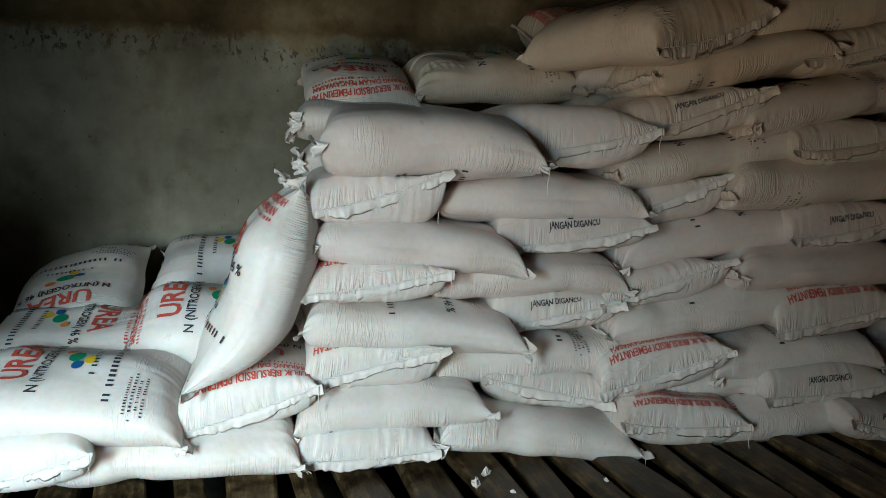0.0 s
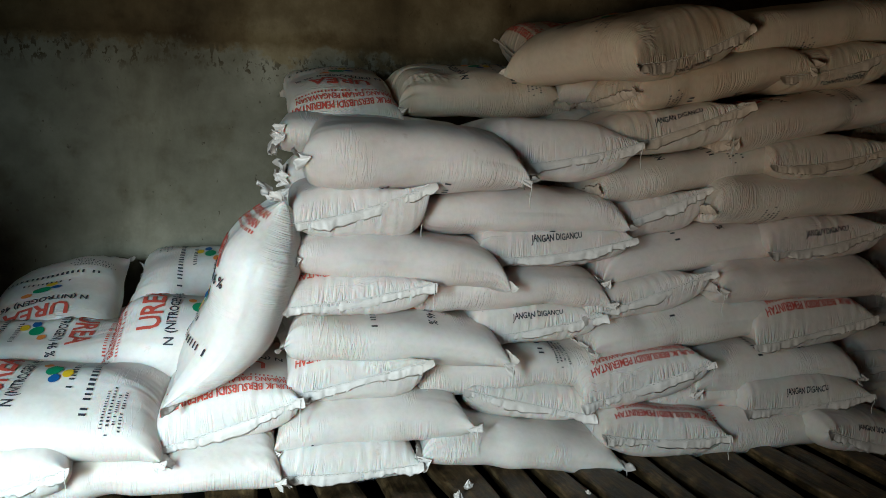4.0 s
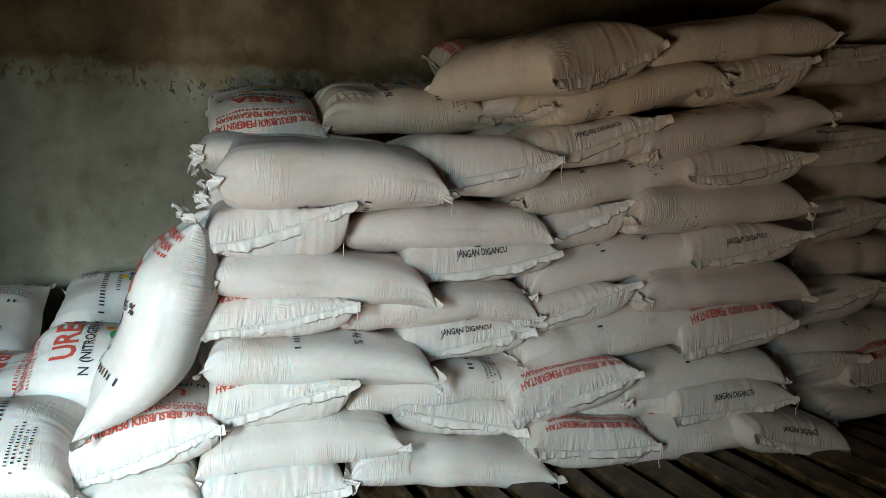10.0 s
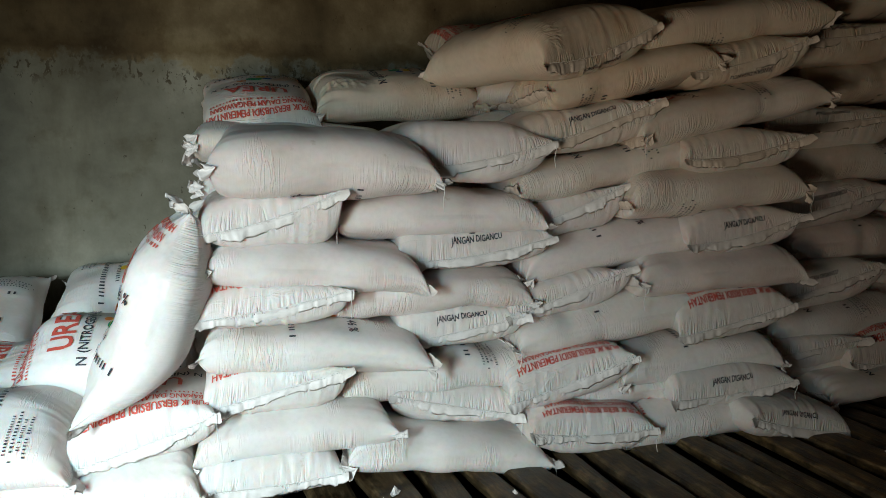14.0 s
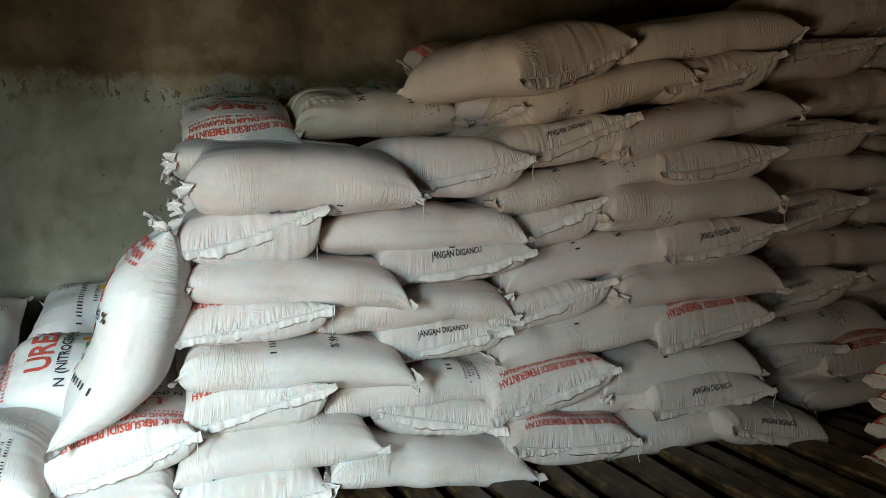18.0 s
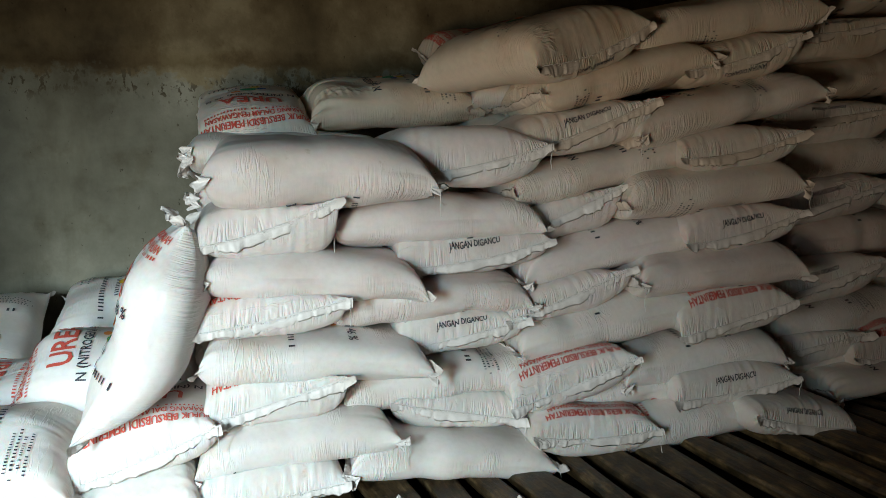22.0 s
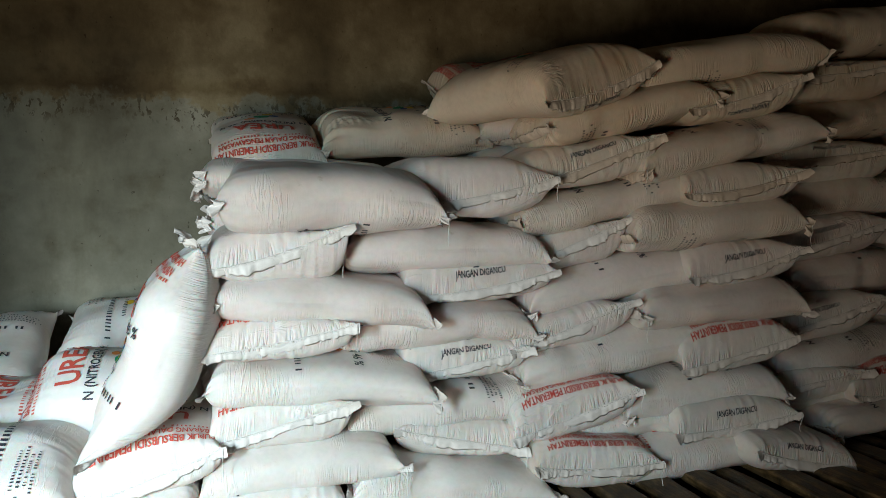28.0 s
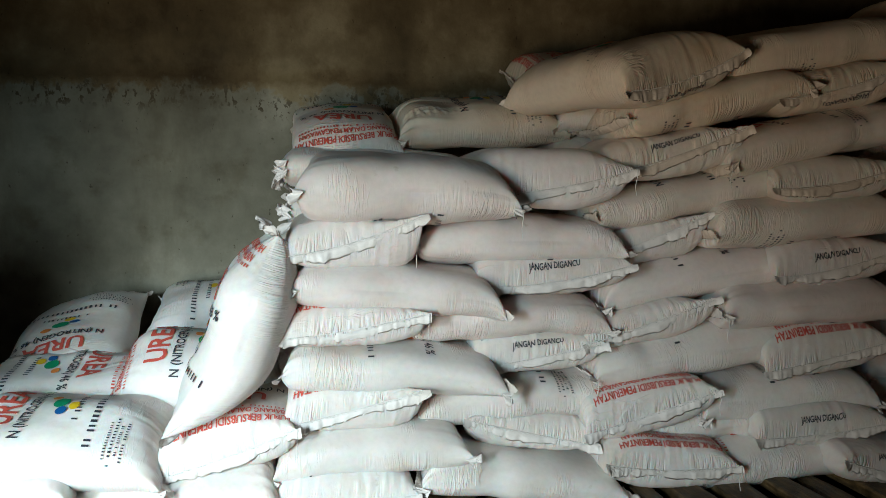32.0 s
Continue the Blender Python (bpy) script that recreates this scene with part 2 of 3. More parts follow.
def plank_material():
    m = material("worn_pallet_wood", (0.16, 0.11, 0.07), 0.6, spec=0.4)
    t, b = nodes_of(m)
    info = t.nodes.new("ShaderNodeObjectInfo")
    grain = noise_node(t, 1.0, 7, 0.65, (45, 6, 45))
    dirt = noise_node(t, 11, 8, 0.72)
    g = ramp_node(t, grain.outputs[0], [(0.28, (0.034, 0.021, 0.010)), (0.50, (0.12, 0.077, 0.036)), (0.72, (0.31, 0.215, 0.11))])
    tone = ramp_node(t, info.outputs["Random"], [(0.0, (0.55, 0.52, 0.5)), (0.6, (0.9, 0.88, 0.84)), (1.0, (1.25, 1.2, 1.1))])
    d = ramp_node(t, dirt.outputs[0], [(0.38, (0.13, 0.12, 0.10)), (0.50, (0.62, 0.59, 0.54)), (0.60, (1, 1, 1))])
    c = mix_node(t, "MULTIPLY", 1.0, g.outputs[0], tone.outputs[0])
    c = mix_node(t, "MULTIPLY", 0.95, c, d.outputs[0])
    t.links.new(c, b.inputs["Base Color"])
    r = ramp_node(t, dirt.outputs[0], [(0.3, (0.32, 0.32, 0.32)), (0.7, (0.62, 0.62, 0.62))])
    t.links.new(r.outputs[0], b.inputs["Roughness"])
    bump_node(t, b, [(grain.outputs[0], 0.5, 0.004), (dirt.outputs[0], 0.4, 0.01)])
    return m


def ground_material():
    m = material("dark_earth_floor", (0.06, 0.05, 0.04), 0.9, spec=0.2)
    t, b = nodes_of(m)
    n = noise_node(t, 8, 6)
    c = ramp_node(t, n.outputs[0], [(0.3, (0.015, 0.012, 0.01)), (0.7, (0.045, 0.038, 0.028))])
    t.links.new(c.outputs[0], b.inputs["Base Color"])
    bump_node(t, b, [(n.outputs[0], 0.5, 0.02)])
    return m


WALL, WOOD, EARTH = wall_material(), plank_material(), ground_material()
ROOF = material("dark_roof_boards", (0.06, 0.045, 0.03), 0.8)
BOARDS = material("sooty_wall_boards", (0.07, 0.055, 0.04), 0.85)


# ---- building blocks ----
def part(name, bm, mat, parent=None, label=""):
    me = bpy.data.meshes.new(name)
    bm.to_mesh(me)
    bm.free()
    return mesh_part(name, me, mat, parent, label)


def mesh_part(name, me, mat, parent=None, label="", smooth=False):
    if mat and not me.materials:
        me.materials.append(mat)
    if smooth:
        me.polygons.foreach_set("use_smooth", [True] * len(me.polygons))
    ob = new(name, me)
    ob.parent = parent
    return tagged(ob, label)


def box(x0, x1, y0, y1, z0, z1, bevel=0.0):
    bm = bmesh.new()
    bmesh.ops.create_cube(bm, size=1, matrix=Matrix.Translation(((x0 + x1) / 2, (y0 + y1) / 2, (z0 + z1) / 2)) @ Matrix.Diagonal((x1 - x0, y1 - y0, z1 - z0, 1)))
    if bevel:
        bmesh.ops.bevel(bm, geom=bm.edges, offset=bevel, segments=2, affect="EDGES")
    return bm


def structure(name, bm, mat, label):
    return tagged(part(name, bm, mat), label, "structure", kind="structure")


# ---- the room ----
WALL_Y, RIGHT_X, FRONT_Y, TOP, DECK = 4.08, 4.6, -0.25, 3.7, 0.085
JAMB = 0.24
YARD = material("damp_yard_earth", (0.075, 0.06, 0.045), 0.9)
structure("yard", box(-16, 16, -16, FRONT_Y - JAMB - 0.15, -0.30, -0.08), YARD, "damp earth yard outside the doorway")
# unseen trees, added to keep low sky light out of the doorway
SKY_BLOCKER = material("sky_blocker_leaves", (0.04, 0.06, 0.025), 0.8)
structure("backdrop", box(-16, 16, -10, -9, -0.08, 4.5), SKY_BLOCKER, "unseen dark row of trees added to block the low sky")
structure("ground", box(LEFT_X - 0.25, RIGHT_X + 0.25, FRONT_Y - JAMB - 0.14, WALL_Y + 0.25, -0.30, -0.06), EARTH, "dark trampled earth floor under the boards")
structure("wall_north", box(LEFT_X - 0.25, RIGHT_X + 0.25, WALL_Y, WALL_Y + 0.22, -0.06, TOP), WALL, "bare cement plaster wall, stained brown above")
structure("wall_east", box(RIGHT_X, RIGHT_X + 0.22, FRONT_Y - JAMB, WALL_Y, -0.06, TOP), BOARDS, "dark weathered board wall in shade")
structure("wall_west", box(LEFT_X - 0.22, LEFT_X, FRONT_Y - JAMB, WALL_Y, -0.06, TOP), BOARDS, "dark weathered board wall in deep shade")
# out of view, added to shade the lower left of the north wall
structure("shade_partition", box(LEFT_X, -1.27, 1.5, 1.62, -0.06, 1.28), BOARDS, "unseen low board partition added to shade the wall behind")
structure("wall_south_left", box(LEFT_X, DOOR_X0, FRONT_Y - JAMB, FRONT_Y, -0.06, TOP), BOARDS, "dark weathered board wall beside the doorway")
structure("wall_south_right", box(DOOR_X1, RIGHT_X, FRONT_Y - JAMB, FRONT_Y, -0.06, TOP), BOARDS, "dark weathered board wall behind the walkway")
structure("wall_south_lintel", box(DOOR_X0, DOOR_X1, FRONT_Y - JAMB, FRONT_Y, DOOR_TOP, TOP), BOARDS, "dark weathered board wall over the doorway")
structure("ceiling", box(LEFT_X - 0.25, RIGHT_X + 0.25, FRONT_Y - 0.43, WALL_Y + 0.25, TOP, TOP + 0.15), ROOF, "dark boarded ceiling of the store")


# ---- sacks ----
class Shape:
    """The skin of a filled sack: x along it, y across, z through it. Its top panel is +z."""

    def __init__(self, length, width, thick, seed, bow=0.0, full=1.0, droop=0.0, twist=0.0, wrinkle=1.0, shear=(0.0, 0.0), seam=None, lean=None, down=1, neck=0.0, crest=2.4, slump=0.0):
        self.down = down
        self.l, self.w, self.h, self.bow, self.droop, self.twist, self.shear, self.neck = length / 2, width / 2, thick / 2, bow, droop, radians(twist), shear, neck
        self.slump = slump
        r = np.random.RandomState(seed)
        self.p, self.q, self.n = 11.0 * full, 0.55, crest + 0.4 * r.rand()
        self.ph, self.fr = r.rand(30) * 6.283, r.rand(24)
        self.wr, self.loose = wrinkle, crest < 2.5
        self.dx = r.uniform(-0.012, 0.012, 2)
        self.ear = r.uniform(0.01, 0.028, 2)
        self.sag = r.uniform(0.1, 0.35)
        self.lump = r.uniform(0.4, 1.0, 6)
        self.fold = r.uniform(-0.6, 0.6, 3), r.uniform(0.0, 1.0, 3)
        self.seam = r.uniform(-0.35, 0.15, 2) if seam is None else np.array(seam if isinstance(seam, tuple) else (seam, seam))
        self.lean = r.uniform(-0.25, 0.25, 2) if lean is None else np.array([lean, lean])
        # the way along the skin from the sewn end, by u
        t = 1 - np.linspace(0, 1, 400) ** 2.5
        x, z = t * self.l, self.half(t)[1]
        self.tu, self.td = t, np.concatenate([[0], np.cumsum(np.hypot(np.diff(x), np.diff(z)))])
        self.arc = self.td[-1]

    def half(self, u):
        e = np.clip(1 - np.abs(u) ** self.p, 0, 1) ** self.q
        return self.w * (1 - 0.05 * e + 0.02), np.maximum(self.h * e, 0.0025)

    def from_end(self, a):
        return np.interp(-a, -self.tu, self.td)

    def at(self, u, th, lift=0.0):
        u, th = np.asarray(u, float), np.asarray(th, float)
        hw, hz = self.half(u)
        c, s = np.cos(th), np.sin(th)
        cy, sz = np.sign(c) * np.abs(c) ** (2 / self.n), np.sign(s) * np.abs(s) ** (2 / self.n)
        a, p, f = np.abs(u), self.ph, self.fr
        arc = np.arctan2(s * 0.6, c) * 0.32
        x = u * self.l
        d0 = self.from_end(a)
        # pulled folds that run from the sewn ends, creases across the sack, and slow lumps
        end = np.exp(-d0 / 0.09) * np.clip(d0 / 0.02, 0, 1)
        side = np.where(u > 0, 0.0, 9.0) + np.where(s > 0, 0.0, 4.0)
        wav = cy + 0.05 * np.sin(9 * d0 + 5 * cy + p[15])
        deep = 0.35 + 0.65 * np.clip(np.sin(cy * 5 + p[16] + side) + 0.4, 0, 1)
        pull = (0.0056 if self.loose else 0.0036) * deep * end * (0.7 * np.sin(wav * 21 + p[0] + side) + np.sin(wav * 37 + p[1] + 2 * side) + 0.8 * np.sin(wav * 58 + p[2] + side))
        m1 = np.clip(np.sin(x * 6 + arc * 7 + p[3]) + 0.7 * np.sin(x * 2.5 - arc * 13 + p[4]) - 0.35, 0, 1.2)
        bend = 0.05 * np.sin(arc * 14 + p[5]) + 0.03 * np.sin(arc * 29 + p[6])
        cross = 0.35 * m1 * (0.0024 * np.sin((x + bend) * (120 + 60 * f[0]) + p[7]) + 0.0017 * np.sin((x - 0.6 * bend) * (210 + 60 * f[1]) + p[8] + 4 * arc))
        lumps = 0.007 * (self.lump[0] * np.sin(x * 9 + p[9]) * np.sin(arc * 9 + p[10]) + self.lump[1] * np.sin(x * 17 + arc * 7 + p[11]) * 0.6 + 0.5 * np.sin(x * 5 - arc * 15 + p[12]))
        # one or two deep folds slanting over the sack
        for k in (0, 1):
            line = x - self.l * (1.3 * f[4 + k] - 0.65) + (0.25 - 0.5 * f[6 + k]) * arc
            lumps = lumps - 0.004 * f[8 + k] * np.exp(-((line / 0.010) ** 2)) * np.clip(np.sin(arc * 8 + p[13 + k]), 0, 1)
        # broad dents where the grain has settled
        for at, deep_by in zip(*self.fold):
            lumps = lumps - 0.012 * deep_by * np.exp(-(((x - at * self.l) / 0.055) ** 2)) * (0.5 + 0.5 * np.sin(arc * 6 + p[17] + 9 * at))
        d = lift + self.wr * (pull + cross * np.clip(d0 * 8, 0, 1)) + lumps * np.clip(d0 * 6, 0, 1)
        # the way out of the skin
        nx = np.where(a > 0.5, np.sign(u) * (a ** (self.p - 1)) * 0.9, 0) / self.l * 2
        ny, nz = cy / np.maximum(hw, 1e-4), sz / np.maximum(hz, 0.02)
        ln = np.maximum(np.sqrt(nx * nx + ny * ny + nz * nz), 1e-6)
        y, z = hw * cy + d * ny / ln, hz * sz + d * nz / ln
        k = np.where(u > 0, self.ear[0], self.ear[1])
        x = x + d * nx / ln - np.sign(u) * a**9 * k * (1 - np.clip(cy, -1, 1) ** 2) + np.sign(u) * a**5 * np.where(u > 0, self.dx[0], self.dx[1]) * cy
        low = a ** (self.p * 1.2)
        z = z + low * self.h * (np.where(u > 0, self.seam[0], self.seam[1]) + np.where(u > 0, self.lean[0], self.lean[1]) * cy - self.down * self.sag * (1 - cy * cy))
        # one end has slumped: its top falls towards the seam
        if self.slump:
            k = np.clip((u * np.sign(self.slump) - 0.05) / 0.95, 0, 1) ** 1.6 * abs(self.slump)
            z = z * (1 - 0.42 * k) - self.down * self.h * 0.34 * k
        tw = self.twist * u
        y, z = y * np.cos(tw) - z * np.sin(tw), y * np.sin(tw) + z * np.cos(tw)
        z = z + self.bow * (1 - u * u) - self.droop * np.clip(u, 0, 1) ** 2
        x = x + np.where(u > 0, self.shear[0], self.shear[1]) * cy * a**3
        if self.neck:
            k = np.clip((u - 0.35) / 0.65, 0, 1)
            k = 1 - self.neck * k * k * (3 - 2 * k)
            y, z = y * k, z * (0.5 + 0.5 * k)
        return np.stack([x, y, z], -1)

    def panel(self, s, c, lift=0.0048, back=False):
        """The place on the skin of the print's point: s along the skin from its middle, c across it from the middle of the top panel (or the back)."""
        d = np.clip(self.arc - np.abs(s), 0.012, None)
        u = np.sign(s) * np.interp(d, self.td, self.tu)
        hw, hz = self.half(u)
        g = np.pi * np.linspace(0, 1, 121)[None] ** 2
        yy = hw[:, None] * np.sign(np.cos(np.pi / 2 + g)) * np.abs(np.cos(np.pi / 2 + g)) ** (2 / self.n)
        zz = hz[:, None] * np.sign(np.sin(np.pi / 2 + g)) * np.abs(np.sin(np.pi / 2 + g)) ** (2 / self.n)
        run = np.concatenate([np.zeros((len(u), 1)), np.cumsum(np.hypot(np.diff(yy), np.diff(zz)), 1)], 1)
        want = np.minimum(np.abs(c), run[:, -1] * 0.49)
        k = np.clip((run < want[:, None]).sum(1) - 1, 0, 119)
        i = np.arange(len(u))
        part_way = (want - run[i, k]) / np.maximum(run[i, k + 1] - run[i, k], 1e-6)
        ang = np.pi * ((1 - part_way) * (k / 120) ** 2 + part_way * ((k + 1) / 120) ** 2)
        way = np.pi / 2 + np.sign(c) * ang
        return self.at(u, -way if back else way, lift)


NU, NV = 104, 128


def grid_mesh(name, rings, closed, caps=False):
    """Quads over a grid of points: rings x points."""
    nu, nv = rings.shape[:2]
    i, j = np.meshgrid(np.arange(nu - 1), np.arange(nv if closed else nv - 1), indexing="ij")
    k = (j + 1) % nv
    faces = np.stack([i * nv + j, (i + 1) * nv + j, (i + 1) * nv + k, i * nv + k], -1).reshape(-1, 4)
    me = bpy.data.meshes.new(name)
    me.from_pydata(rings.reshape(-1, 3).tolist(), [], faces.tolist())
    me.polygons.foreach_set("use_smooth", [True] * len(me.polygons))
    return me


def body_mesh(sh, long_on=True, plain=False):
    nu, nv = (64, 48) if plain else (NU, NV) if long_on else (76, 144)
    g = np.linspace(-1, 1, nu)
    u = np.sign(g) * (1 - (1 - np.abs(g)) ** 2.1)
    # even steps round the girth
    dense = np.linspace(0, 2 * np.pi, 2001)
    gy, gz = sh.w * np.sign(np.cos(dense)) * np.abs(np.cos(dense)) ** (2 / sh.n), sh.h * np.sign(np.sin(dense)) * np.abs(np.sin(dense)) ** (2 / sh.n)
    girth = np.concatenate([[0], np.cumsum(np.hypot(np.diff(gy), np.diff(gz)))])
    th = np.interp(np.linspace(0, girth[-1], nv, endpoint=False), girth, dense)
    uu, tt = np.meshgrid(u, th, indexing="ij")
    me = grid_mesh("body", sh.at(uu, tt), True)
    # where each point lies on the cloth: along, across, and from the sewn end
    cloth = np.stack([uu * sh.l, np.cos(tt) * sh.w + np.sign(np.sin(tt)) * 0.7, sh.from_end(np.abs(uu))], -1)
    under = np.clip(-np.sin(tt) * sh.down * 1.6 + 0.3, 0, 1) * np.clip(1.25 - 1.0 * np.abs(np.sin(tt)), 0, 1)
    me.attributes.new("under", "FLOAT", "POINT").data.foreach_set("value", under.ravel().astype(np.float32))
    me.attributes.new("cloth", "FLOAT_VECTOR", "POINT").data.foreach_set("vector", cloth.ravel().astype(np.float32))
    return me


def hem_mesh(sh, end, seed, curl, depth=0.032, torn=0.0):
    """The sewn and folded strip at an end: two layers, ruffled, lying against the sack, with a loose ear at each corner."""
    r = np.random.RandomState(seed)
    n, rows = 90, 6
    w = np.linspace(-1, 1, n)
    base = (sh.at(np.full(n, end * 0.999), np.arccos(np.clip(w, -1, 1))) + sh.at(np.full(n, end * 0.999), -np.arccos(np.clip(w, -1, 1)))) / 2
    ph = r.rand(9) * 6.3
    ear = np.abs(w) ** 14
    base[:, 1] += np.sign(w) * ear * 0.012
    base[:, 0] += end * ear * 0.006
    wave = 0.0035 * np.sin(w * 13 + ph[0]) + 0.0025 * np.sin(w * 31 + ph[1]) + 0.002 * np.sin(w * 63 + ph[2])
    lip = 1 + 0.22 * np.sin(w * 5 + ph[3]) + 0.10 * np.sin(w * 13 + ph[4]) + 0.05 * np.sin(w * 41 + ph[6])
    lip = lip * (1 - 0.25 * ear) * (1 + torn * (np.sin(w * 7 + ph[8]) + 0.5 * np.sin(w * 17 + ph[1])))
    wave = wave * (1 + 4 * torn)
    layers = []
    path = [(q / (rows - 1), 1) for q in range(rows)] + [(q / (rows - 1), -1) for q in reversed(range(rows))]
    for q, side in path:
        ang = radians(curl) * (0.55 + 0.45 * q) * (1 + 0.12 * np.sin(w * 5 + ph[5]) - 0.5 * ear)
        p = base.copy()
        p[:, 0] += end * (depth * lip * q * np.cos(ang) + wave * q * np.abs(np.sin(ang)) - 0.004)
        p[:, 2] += depth * lip * q * np.sin(ang) + wave * q * np.cos(ang) + side * (0.0035 - 0.001 * q)
        p[:, 1] += 0.004 * q * np.sin(w * 23 + ph[7])
        layers.append(p)
    return grid_mesh("hem", np.array(layers), False)


def stitch_mesh(sh, end, step=0.012):
    """A chain stitch along the hem."""
    bm = bmesh.new()
    n = int(2 * sh.w / step)
    for k in range(n):
        w = -0.94 + 1.88 * (k + 0.5) / n
        p = sh.at(end * 0.995, math.acos(w))
        q = sh.at(end * 0.995, -math.acos(w))
        m = Vector(((p + q) / 2).tolist()) + Vector((end * 0.010, 0, 0))
        bmesh.ops.create_cube(bm, size=1, matrix=Matrix.Translation(m) @ Matrix.Diagonal((0.0018, step * 0.6, 0.0014, 1)))
    me = bpy.data.meshes.new("stitching")
    bm.to_mesh(me)
    bm.free()
    return me


def torn_corner_mesh(sh, end, matrix, seed, larger=1.0):
    """A crumpled corner of the sewn hem that hangs from the near end of a seam."""
    r = np.random.RandomState(seed)
    inv = matrix.inverted()
    edge = [matrix @ Vector(sh.at(end * 0.985, a).tolist()) for a in (0.0, math.pi)]
    start = min(edge, key=lambda p: p.y) + Vector((0, 0, r.uniform(-0.03, 0.03) if larger > 1.0 else 0))
    out = (matrix.to_3x3() @ Vector((end, 0, 0))).normalized()
    down, near = Vector((0, 0, -1)), Vector((0, -1, 0))
    size, n = larger * r.uniform(0.045, 0.068), 9
    a0 = r.uniform(-0.5, 0.3) if larger == 1.0 else r.uniform(-1.2, 0.2)
    rings = []
    for side in (1, -1):
        for i in range(n):
            q = (i if side > 0 else n - 1 - i) / (n - 1)
            row = []
            for k in range(n):
                g = k / (n - 1)
                ang = a0 + 1.25 * g
                reach = size * q * (0.8 + 0.2 * math.sin(6 * g + seed) + 0.1 * math.sin(15 * g + 2 * seed))
                lift = 0.010 + 0.010 * q * math.sin(11 * g + seed + 3 * q) + 0.006 * q * math.sin(27 * g + 9 * q)
                p = start - out * 0.028 + out * (reach * math.cos(ang)) + down * (reach * math.sin(ang)) + near * (lift + side * 0.0008)
                row.append(list(inv @ p))
            rings.append(row)
    return grid_mesh("torn_corner", np.array(rings), False)


def tube_mesh(name, points, radius, sides=5):
    pts = [Vector(p) for p in points]
    rings = []
    for k, p in enumerate(pts):
        d = (pts[min(k + 1, len(pts) - 1)] - pts[max(k - 1, 0)]).normalized()
        a = d.orthogonal().normalized()
        b = d.cross(a)
        rings.append([list(p + radius * (math.cos(6.283 * j / sides) * a + math.sin(6.283 * j / sides) * b)) for j in range(sides)])
    return grid_mesh(name, np.array(rings), True)


FLAT = {}


def flat_text(words, height, width=0.0):
    """Points and triangles of words, one line, centred, with letters that high."""
    key = (words, height, width)
    if key in FLAT:
        return FLAT[key]
    cu = bpy.data.curves.new("words", "FONT")
    cu.body, cu.size, cu.align_x, cu.resolution_u, cu.offset = words, 1.0, "CENTER", 2, 0.02
    ob = bpy.data.objects.new("words", cu)
    scene.collection.objects.link(ob)
    bpy.context.view_layer.update()
    me = bpy.data.meshes.new_from_object(ob.evaluated_get(bpy.context.evaluated_depsgraph_get()))
    bpy.data.objects.remove(ob)
    bm = bmesh.new()
    bm.from_mesh(me)
    bmesh.ops.triangulate(bm, faces=bm.faces)
    bm.verts.ensure_lookup_table()
    v = np.array([x.co[:2] for x in bm.verts])
    tall = 0.70
    sx = width / (v[:, 0].max() - v[:, 0].min()) if width else height / tall
    for x in bm.verts:
        x.co = ((x.co.x) * sx, (x.co.y - tall / 2) * height / tall, 0)
    for _ in range(3):
        longer = [e for e in bm.edges if e.calc_length() > 0.016]
        if not longer:
            break
        bmesh.ops.subdivide_edges(bm, edges=longer, cuts=1)
        bmesh.ops.triangulate(bm, faces=bm.faces)
    bm.verts.index_update()
    FLAT[key] = (np.array([x.co[:2] for x in bm.verts]), [[q.index for q in x.verts] for x in bm.faces])
    bm.free()
    return FLAT[key]


def flat_bars(rows):
    """Bars (x0, x1, y, height) as points and quads, cut every 2 cm."""
    v, f = [], []
    for x0, x1, y, h in rows:
        n = max(1, int((x1 - x0) / 0.02))
        for k in range(n + 1):
            x = x0 + (x1 - x0) * k / n
            v += [(x, y - h / 2), (x, y + h / 2)]
            if k < n:
                b = len(v) - 2
                f.append([b, b + 2, b + 3, b + 1])
    return np.array(v), f


def flat_disc(x, y, rx, ry):
    v, f = [(x, y)], []
    for ring in (0.5, 1.0):
        v += [(x + rx * ring * math.cos(a * math.pi / 8), y + ry * ring * math.sin(a * math.pi / 8)) for a in range(16)]
    for a in range(16):
        b = (a + 1) % 16
        f += [[0, 1 + a, 1 + b], [1 + a, 17 + a, 17 + b, 1 + b]]
    return np.array(v), f


def word_bars(seed, width, y, height, letters):
    """A word that nobody can read, as upright bars."""
    r = np.random.RandomState(seed)
    step = width / letters
    return [(-width / 2 + k * step, -width / 2 + k * step + step * r.uniform(0.3, 0.55), y, height * r.uniform(0.85, 1.0)) for k in range(letters) if r.rand() > 0.1]


SMALL = [b for k, wd in enumerate((0.16, 0.20, 0.13, 0.17)) for b in [(x0 - 0.17, x1 - 0.17, y, h) for x0, x1, y, h in word_bars(40 + k, wd, -0.018 * k, 0.009, 14)]]


